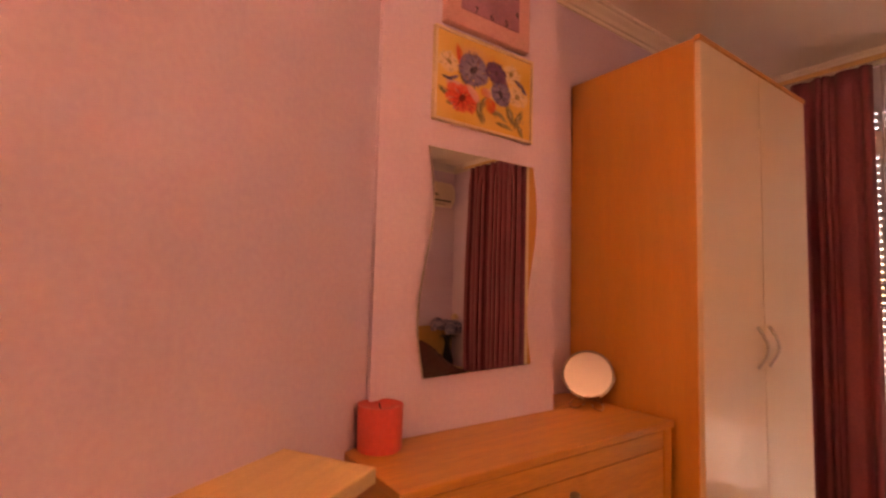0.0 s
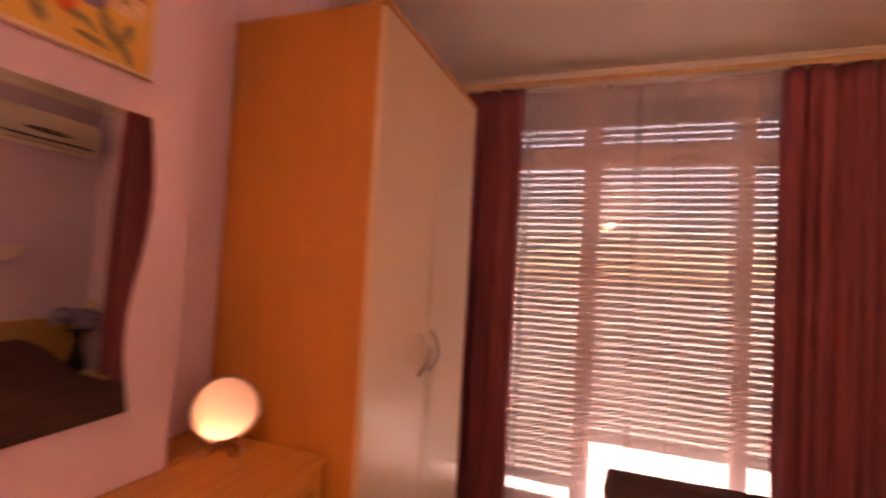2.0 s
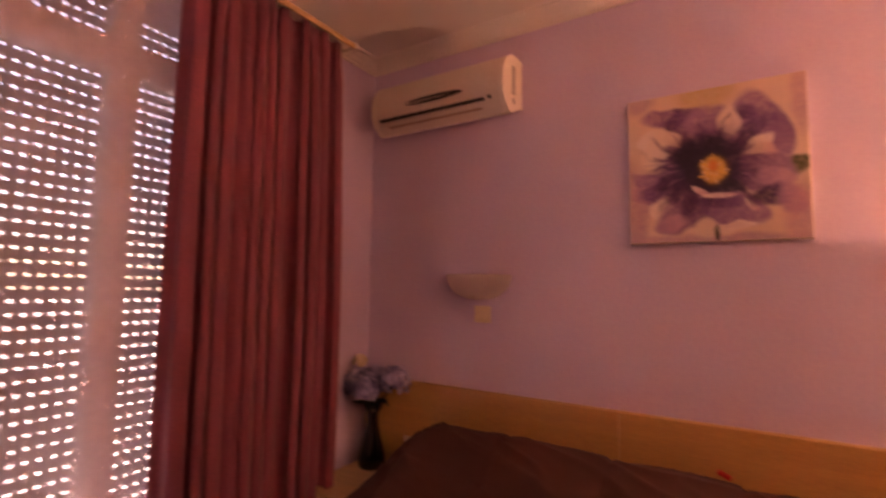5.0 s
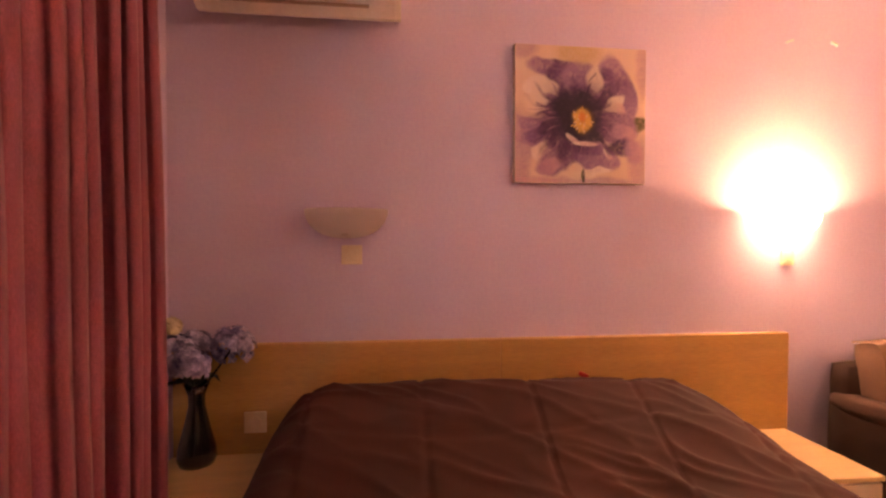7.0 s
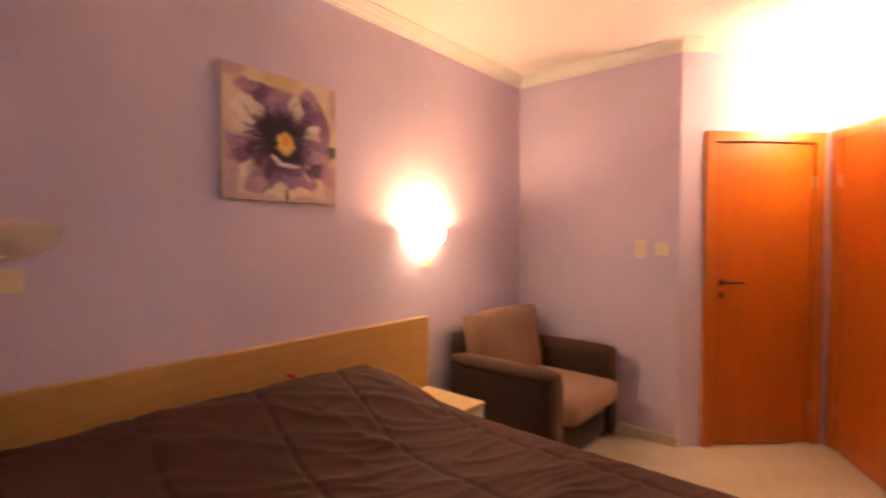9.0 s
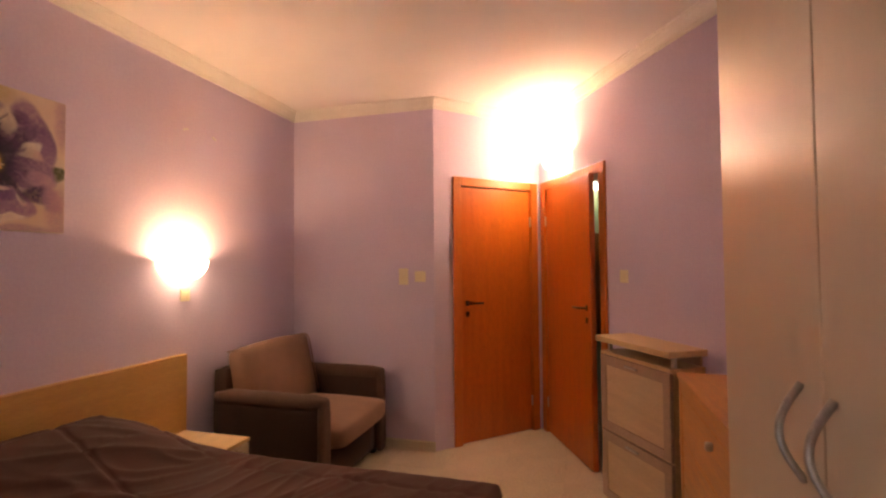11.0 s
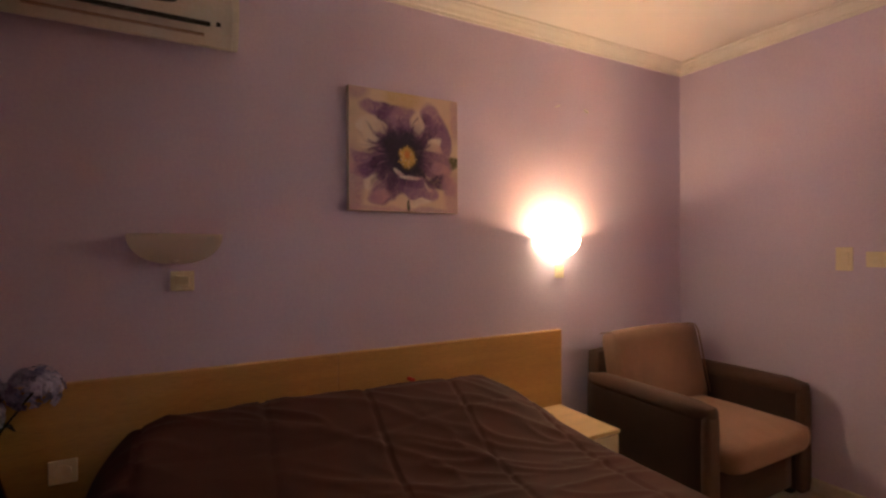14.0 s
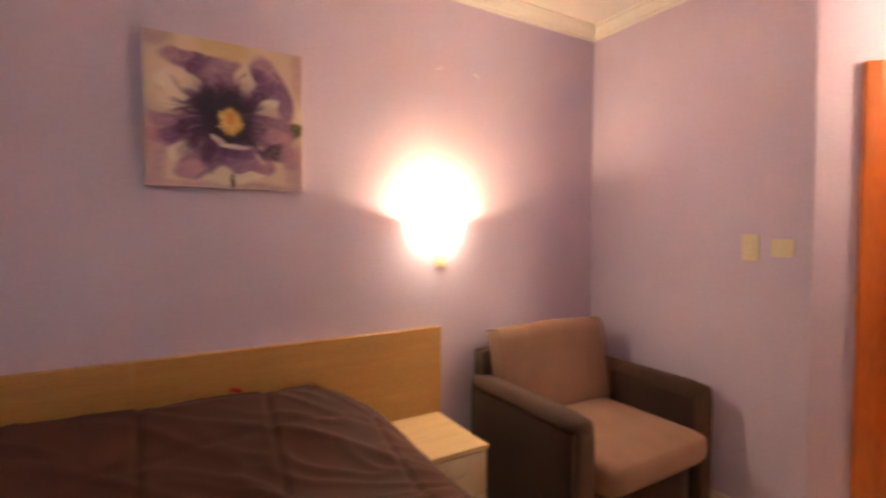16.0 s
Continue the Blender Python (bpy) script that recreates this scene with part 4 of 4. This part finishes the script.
def flower_painting():
    rnd = random.Random(11)
    S = 0.586
    p = thing("flower_painting", pose(1.988, -0.034, 1.549, 0, 0, 180), "square unframed canvas painting of a large violet flower", "painting")
    part("canvas", boxed(0, -0.034, 0, S, 0, S, 0.003), CANVAS, p, "cream stretched canvas")
    e = Easel(S - 0.006, S - 0.006, 190, (0.70, 0.55, 0.43), (0.76, 0.62, 0.52), 31)
    L = e.lay
    # ground: ochre at the top, pink towards the edges
    L(.47, .97, .16, .13, 0, OCHREP, OCHREP, .6, .8)
    for u, v, rx, ry in ((.04, .98, .12, .08), (.98, .85, .06, .20), (.02, .22, .10, .30), (.97, .12, .09, .22), (.45, .01, .5, .03)):
        L(u, v, rx, ry, 0, PINKP, MAUVEP, .6, .75)
    L(.95, .44, .09, .055, .1, OLIVE, OLIVE, .35)
    # outer petals
    L(.50, .46, .36, .32, .3, LIGHTV, MAUVEP, .5, .75, 1.5)
    L(.23, .84, .15, .07, -.12, MAUVEP, LIGHTV, .3)
    L(.32, .78, .085, .085, .5, VIOLET, LIGHTV, .4)
    L(.38, .86, .11, .03, -.35, VIOLET, MAUVEP, .4)
    L(.50, .77, .15, .11, -.2, MAUVEP, LIGHTV, .3)
    L(.63, .76, .085, .10, -.3, CREAMPT, WHITEP, .35)
    L(.78, .74, .22, .105, 2.05, LIGHTV, MAUVEP, .25)
    L(.87, .62, .17, .065, 1.75, MAUVEP, LIGHTV, .3)
    L(.70, .80, .06, .05, 0, VIOLET, LIGHTV, .5)
    L(.70, .66, .15, .055, .85, DEEP, LIGHTV, .45)
    L(.20, .68, .14, .085, -.15, WHITEP, CREAMPT, .2)
    L(.16, .58, .09, .07, .2, CREAMPT, WHITEP, .3)
    L(.74, .575, .12, .05, .55, CREAMPT, WHITEP, .25)
    L(.78, .54, .07, .06, -.5, CREAMPT, PINKP, .3)
    L(.12, .42, .12, .055, -.35, MAUVEP, LIGHTV, .3)
    L(.10, .33, .11, .055, -.3, PINKP, LIGHTV, .3)
    L(.21, .36, .14, .055, .25, LIGHTV, VIOLET, .45)
    L(.76, .42, .18, .11, -.15, VIOLET, MAUVEP, .22)
    L(.83, .38, .09, .06, -.2, MAUVEP, PINKP, .35)
    L(.82, .27, .12, .065, .15, DEEP, LIGHTV, .4)
    L(.92, .24, .07, .10, .4, MAUVEP, PINKP, .4)
    L(.20, .22, .08, .06, -.2, WHITEP, CREAMPT, .3)
    L(.33, .17, .17, .10, .5, MAUVEP, VIOLET, .35)
    L(.26, .12, .10, .05, .4, MAUVEP, PINKP, .4)
    L(.62, .19, .19, .105, -.3, LIGHTV, MAUVEP, .18)
    L(.58, .25, .10, .05, -.2, VIOLET, LIGHTV, .45)
    L(.72, .22, .05, .02, -.8, WHITEP, PINKP, .4)
    L(.60, .085, .14, .03, .05, CREAMPT, WHITEP, .4)
    L(.46, .09, .06, .07, .6, CREAMPT, CREAMPT, .4)
    # dark heart with fingers running out into the petals
    L(.45, .50, .27, .23, .25, VIOLET, VIOLET, .55, .9, 1.0)
    for ang, far, wd in ((.55, .25, .035), (1.1, .22, .05), (1.6, .24, .06), (2.1, .24, .045), (2.5, .30, .030), (2.8, .30, .026), (3.1, .30, .030), (3.5, .30, .035), (3.9, .32, .045), (4.35, .30, .05), (4.7, .24, .04), (5.6, .36, .03), (5.9, .22, .03)):
        L(.46 + far * .5 * math.cos(ang), .48 + far * .5 * math.sin(ang), far * .62, wd, ang, DEEP, VIOLET, .5, .95, 1.2)
    for i in range(70):
        ang, q = rnd.uniform(0, 6.283), rnd.uniform(.16, .34)
        L(.46 + q * math.cos(ang), .48 + q * .92 * math.sin(ang), rnd.uniform(.025, .06), rnd.uniform(.004, .009), ang + rnd.uniform(-.25, .25), rnd.choice((DEEP, VIOLET, LIGHTV)), rnd.choice((VIOLET, MAUVEP)), .6, .6, .6)
    L(.46, .51, .17, .18, .2, DEEP, DEEP, .5, 1.0, 1.0)
    L(.54, .36, .14, .06, -.25, DEEP, DEEP, .5)
    # pale lip under the eye
    L(.43, .325, .06, .020, -.65, WHITEP, PINKP, .35, 1.0, .2)
    L(.54, .285, .10, .017, -.03, WHITEP, PINKP, .35, 1.0, .2)
    L(.51, .46, .088, .098, 0, (.10, .06, .03), (.10, .06, .03), .3)
    L(.51, .46, .068, .078, 0, YELLOW, GOLD, .3)
    for i in range(46):
        ang, q = rnd.uniform(0, 6.283), rnd.uniform(.03, .088)
        L(.51 + q * math.cos(ang), .46 + q * 1.1 * math.sin(ang), .013, .006, ang, rnd.choice((YELLOW, CREAMPT, GOLD)), YELLOW, .5, .9, .1)
    L(.51, .475, .025, .035, 0, ORANGEP, ORANGEP, .6, .8)
    L(.52, .05, .016, .055, 0, OLIVE, DEEP, .3, 1.0, .2)
    f = e.hang(p, 0.0004, PIGMENT, "painted violet flower with a dark heart and yellow eye")
    f.matrix_basis = pose(0.003, 0, 0.003)
    return p


flower_painting()


def poppy_picture():
    rnd = random.Random(4)
    X0, X1, Z0, Z1 = 2.136, 2.564, 1.844, 2.148
    W, H = X1 - X0, Z1 - Z0
    # local x runs to the dresser's far end (left to right seen from the room is minus x)
    p = thing("flower_picture", pose(X0, COL_Y, Z0), "framed picture of poppies and pansies on ochre ground", "picture")
    part("backing", boxed(0.004, 0.001, 0.004, W - 0.004, 0.011, H - 0.004), PICTURE_BG, p, "ochre painted ground")
    for q in ((0, 0, W, 0.010), (0, H - 0.010, W, H), (0, 0.010, 0.010, H - 0.010), (W - 0.010, 0.010, W, H - 0.010)):
        part("frame_bar", boxed(q[0], 0.0, q[1], q[2], 0.018, q[3], 0.002), SILVER, p, "thin pale metal frame bar")
    e = Easel(W - 0.020, H - 0.020, 170, (0.66, 0.40, 0.09), (0.76, 0.55, 0.22), 8)

    def L(u, v, rx, ry, turn, a, b, soft=.3, strength=1.0, rough=.5):
        e.lay(u, v, rx, ry, turn, a, b, soft, strength, rough)

    def bloom(u, v, rx, ry, petals, a, b, heart, count=6):
        rx, ry = rx * 1.18, ry * 1.12
        for k in range(count):
            g = 6.283 * k / count + .3
            L(u + .5 * rx * math.cos(g), v + .5 * ry * math.sin(g), rx * .55, ry * .48, g, a, b, .25)
        for k in range(26):
            g, q = rnd.uniform(0, 6.283), rnd.uniform(.3, .95)
            L(u + q * rx * math.cos(g), v + q * ry * math.sin(g), rx * .22, ry * .06, g, heart, rnd.choice(petals), .6, .6, .2)
        L(u, v, rx * .24, ry * .26, 0, heart, heart, .5)

    L(.42, .80, .20, .14, 0, PINKP, GOLD, .7, .6)
    L(.62, .82, .12, .12, 0, ORANGEP, GOLD, .8, .4)
    for u, v, r in ((.11, .66, .085), (.78, .76, .09), (.85, .52, .10), (.60, .46, .07)):
        bloom(u, v, r, r * 1.35, (CREAMPT, GOLD, WHITEP), CREAMPT, (0.72, 0.56, 0.30), (.26, .20, .08))
    for u, v, rx, ry, tn in ((.10, .30, .09, .035, -.5), (.16, .20, .07, .03, .3), (.43, .20, .04, .13, .2), (.48, .32, .03, .10, -.3), (.62, .22, .12, .03, -.5), (.70, .10, .10, .025, -.2), (.76, .26, .04, .12, .4), (.86, .22, .035, .13, -.3), (.88, .08, .03, .07, .2)):
        L(u, v, rx, ry, tn, OLIVE, (.30, .28, .14), .35)
        L(u + .01, v + .02, rx * .6, ry * .35, tn, (.50, .46, .30), OLIVE, .5)
    L(.22, .76, .03, .14, .15, REDP, ORANGEP, .4)
    L(.28, .55, .07, .09, .3, DEEP, BLUEP, .5)
    bloom(.36, .66, .125, .19, (BLUEP, LIGHTV, MAUVEP), (.30, .27, .42), BLUEP, DEEP)
    bloom(.60, .72, .10, .13, (VIOLET, LIGHTV, BLUEP), LIGHTV, VIOLET, (.10, .04, .10))
    L(.69, .58, .05, .14, .2, VIOLET, LIGHTV, .4)
    bloom(.66, .48, .09, .15, (BLUEP, LIGHTV, VIOLET), (.28, .24, .42), BLUEP, DEEP)
    L(.49, .44, .06, .06, .4, ORANGEP, PINKP, .4)
    L(.54, .30, .055, .09, .2, ORANGEP, REDP, .4)
    L(.22, .40, .12, .06, -.2, PINKP, (.72, .34, .30), .3)
    bloom(.25, .29, .14, .15, (REDP, PINKP, REDP), REDP, (.72, .14, .10), (.16, .01, .01))
    L(.36, .38, .04, .11, .5, PINKP, (.74, .40, .34), .35)
    for u, v, tn in ((.10, .47, -.3), (.15, .49, .6), (.87, .68, -.5), (.93, .62, -1.1)):
        L(u, v, .055, .022, tn, DEEP, BLUEP, .35)
    for i in range(40):
        L(rnd.uniform(.08, .92), rnd.uniform(.08, .85), .012, .010, rnd.uniform(0, 3), rnd.choice((BLUEP, OLIVE, CREAMPT, VIOLET)), GOLD, .5, .6)
    f = e.hang(p, 0.0115, PIGMENT, "painted poppies and pansies")
    f.matrix_basis = pose(0.010, 0, 0.010)
    return p


poppy_picture()


def text_mesh(body, size, depth, material, parent, m, name="numeral"):
    cu = bpy.data.curves.new(name, "FONT")
    cu.body, cu.size, cu.extrude, cu.align_x, cu.align_y = body, size, depth, "CENTER", "CENTER"
    cu.materials.append(material)
    ob = new(name, cu)
    ob.parent = parent
    ob.matrix_basis = m
    return ob


def wall_clock():
    X0, X1, Z0, Z1 = 2.169, 2.532, 2.166, 2.529
    W = X1 - X0
    c = thing("wall_clock", pose(X0, COL_Y, Z0), "square pink-framed wall clock with a mauve dial", "clock")
    part("case", boxed(0, 0, 0, W, 0.03, W, 0.004), PINKF, c, "pink clock frame")
    part("dial", boxed(0.055, 0.03, 0.055, W - 0.055, 0.0325, W - 0.055), MAUVE, c, "mauve dial")
    cx = W / 2
    for i in range(1, 13):
        a = radians(90 - 30 * i)
        k = 0.115 / max(abs(math.cos(a)), abs(math.sin(a)))
        k = min(k, 0.14)
        text_mesh(str(i), 0.034, 0.0006, DARK, c, pose(cx - k * math.cos(a), 0.0335, cx + k * math.sin(a), 90, 0, 180))
    part("hour_hand", boxed(-0.004, 0.034, -0.01, 0.004, 0.0355, 0.06), DARK, c).matrix_basis = pose(cx, 0, cx, 0, 40, 0)
    part("minute_hand", boxed(-0.003, 0.036, -0.012, 0.003, 0.0375, 0.085), DARK, c).matrix_basis = pose(cx, 0, cx, 0, -30, 0)
    return c


wall_clock()


def wall_mirror():
    X0, X1, Z0, Z1 = 2.116, 2.575, 1.054, 1.754
    w = thing("wall_mirror", pose(2.144, COL_Y, 0, 0, 0, 1.7), "frameless wavy-edged wall mirror above the dresser", "mirror")
    pts = []
    n = 28
    for i in range(n + 1):
        v = i / n
        pts.append((X1 + 0.004 + 0.024 * math.sin(2 * math.pi * v), Z0 + (Z1 - Z0) * v))
    for i in range(n + 1):
        v = 1 - i / n
        pts.append((X0 + 0.004 + 0.022 * math.sin(2 * math.pi * v), Z0 + (Z1 - Z0) * v + 0.008))
    part("backing", prism(pts, 0.004, lambda u, v, q: (u - 2.144, 0.002 + q, v)), GREYP, w)
    small = [(cx_ * 0.994 + 2.36 * 0.006, cz * 0.994 + 1.404 * 0.006) for cx_, cz in pts]
    part("glass", prism(small, 0.003, lambda u, v, q: (u - 2.144, 0.0062 + q, v)), MIRROR, w, "silvered mirror glass")
    return w


wall_mirror()

# ---- small things on the dresser ----


def candle():
    c = solid("candle", lathe([(0, 0), (0.058, 0), (0.061, 0.006), (0.061, 0.118), (0.056, 0.118), (0.05, 0.114), (0.02, 0.106), (0, 0.106)], 32), CANDLE,
              "thick red pillar candle on the dresser", "candle", smooth=True, m=pose(2.73, -2.953, DZ))
    c.modifiers.new("edges", "EDGE_SPLIT").split_angle = radians(45)
    part("wick", tube([(0, 0, 0.105), (0.002, 0, 0.115), (0.005, 0.001, 0.122)], 0.0018, 6), DARK, c, "short black wick")


candle()


def table_mirror():
    t = thing("table_mirror", pose(1.85, -2.96, DZ, 0, 0, -56), "round tilted make-up mirror on a wire stand", "mirror")
    R = 0.09
    disc = part("rim", lathe([(R - 0.003, -0.006), (R + 0.004, -0.004), (R + 0.004, 0.006), (R - 0.003, 0.007)], 44), CHROME, t, "thin chrome rim", True)
    gl = part("glass", lathe([(0.0, 0.004), (R - 0.003, 0.004), (R - 0.003, -0.004), (0, -0.004)], 44), MIRROR, disc, "round mirror glass")
    disc.matrix_basis = pose(0, 0, 0.118, -60, 0, 0)
    hoop = [(-0.096, 0, 0.118)] + [(0.096 * math.cos(math.pi + math.pi * k / 16), 0, 0.118 + 0.09 * math.sin(math.pi + math.pi * k / 16)) for k in range(1, 16)] + [(0.096, 0, 0.118)]
    part("yoke", tube(hoop, 0.0025, 6), CHROME, t, "chrome wire yoke", True)
    for sx in (-1, 1):
        part("foot", tube([(sx * 0.02, 0.0, 0.024), (sx * 0.045, 0.02, 0.03), (sx * 0.06, 0.045, 0.012), (sx * 0.05, 0.06, 0.003), (sx * 0.03, 0.045, 0.003), (sx * 0.012, -0.03, 0.003)], 0.0025, 6), CHROME, t, "bent chrome wire foot", True)
    return t


table_mirror()

# ---- vase with flowers ----


def vase():
    v = thing("vase", pose(0.150, -0.118, 0.455), "slim dark waisted vase on the nightstand", "vase")
    part("body", lathe([(0, 0), (0.062, 0), (0.070, 0.02), (0.066, 0.06), (0.044, 0.15), (0.030, 0.22), (0.030, 0.26), (0.045, 0.305), (0.040, 0.303), (0.024, 0.26), (0.02, 0.2), (0.0, 0.18)], 28), BLACK, v, "", True)
    return v


vase()


def bouquet():
    rnd = random.Random(21)
    b = thing("artificial_flowers", pose(0.150, -0.132, 0.76), "blue-grey artificial hydrangea flowers in the dark vase", "flowers")
    heads = [(-0.075, 0.0, 0.10, 0.086), (0.130, 0.02, 0.130, 0.082), (0.0, -0.045, 0.085, 0.07), (-0.02, 0.06, 0.13, 0.06)]
    for hx, hy, hz, r in heads:
        part("stem", tube([(0, 0, -0.28), (hx * 0.2, hy * 0.2, -0.02), (hx, hy, hz)], 0.004, 6), LEAF, b)
        bm = bmesh.new()
        for i in range(120):
            zz = rnd.uniform(-0.55, 1)
            a = rnd.uniform(0, 2 * math.pi)
            q = math.sqrt(max(0, 1 - zz * zz))
            nrm = Vector((q * math.cos(a), q * math.sin(a), zz))
            c = Vector((hx, hy, hz)) + nrm * r * rnd.uniform(0.82, 1.05)
            rot = nrm.to_track_quat("Z", "Y").to_matrix()
            tw = rnd.uniform(0, 1.5)
            for k in range(4):
                an = tw + k * math.pi / 2
                d, e = Vector((math.cos(an), math.sin(an), 0)), Vector((-math.sin(an), math.cos(an), 0))
                s = rnd.uniform(0.014, 0.021)
                pts = [Vector((0, 0, 0)), d * s * 0.6 + e * s * 0.5 + Vector((0, 0, 0.003)), d * s * 1.15 + Vector((0, 0, rnd.uniform(-0.004, 0.006))), d * s * 0.6 - e * s * 0.5 + Vector((0, 0, 0.003))]
                bm.faces.new([bm.verts.new(c + rot @ p_) for p_ in pts])
        tagged(part("flower_head", bm, PETAL, b, "blue-grey hydrangea head"), kind="")
    for i in range(9):
        a = rnd.uniform(0, 6.28)
        d, e = Vector((math.cos(a), math.sin(a), 0)), Vector((-math.sin(a), math.cos(a), 0))
        bm = bmesh.new()
        l_ = rnd.uniform(0.08, 0.13)
        c0 = Vector((0, 0, -0.01))
        mids = [c0, c0 + d * l_ * 0.4 + Vector((0, 0, 0.03)), c0 + d * l_ * 0.8 + Vector((0, 0, 0.03)), c0 + d * l_ + Vector((0, 0, 0.0))]
        wd = [0.004, 0.03, 0.024, 0.001]
        lft = [bm.verts.new(p_ + e * w_) for p_, w_ in zip(mids, wd)]
        rgt = [bm.verts.new(p_ - e * w_) for p_, w_ in zip(mids, wd)]
        for k in range(3):
            bm.faces.new((lft[k], lft[k + 1], rgt[k + 1], rgt[k]))
        part("leaf", bm, LEAF, b)
    bm = bmesh.new()
    for i in range(26):
        zz, a = rnd.uniform(-0.6, 1), rnd.uniform(0, 6.28)
        q = math.sqrt(max(0, 1 - zz * zz))
        nrm = Vector((q * math.cos(a), q * math.sin(a), zz))
        c = Vector((-0.085, 0.0, 0.215)) + nrm * 0.034
        u_ = nrm.orthogonal().normalized()
        w_ = nrm.cross(u_)
        bm.faces.new([bm.verts.new(c + 0.02 * (math.cos(t_) * u_ + math.sin(t_) * w_) + 0.004 * nrm * math.cos(2 * t_)) for t_ in [k * math.pi / 3 for k in range(6)]])
    part("cream_flower", bm, CREAMP, b, "cream artificial bloom")
    return b


bouquet()
tg = solid("red_ribbon_tag", boxed(-0.022, -0.006, 0, 0.022, 0.006, 0.018, 0.003), REDM, "small red tag tucked behind the bedspread", "tag", m=pose(1.70, -0.062, 0.720, 8, 24, 5))

# ---- floor tiles ----
tile = 0.40
tm = bpy.data.meshes.new("floor_tile")
tb = boxed(0.001, 0.001, -0.008, tile - 0.001, tile - 0.001, 0.0, 0.0008, 1)
tb.to_mesh(tm)
tb.free()
tm.materials.append(FLOOR)
fo = bpy.data.objects["floor"]
for i in range(13):
    for j in range(9):
        x, y = -0.05 + i * tile, -3.35 + j * tile
        if y > 0.1 or x > 4.7:
            continue
        t_ = new("floor_tile", tm)
        t_.parent = fo
        t_.matrix_basis = pose(x, y, 0)
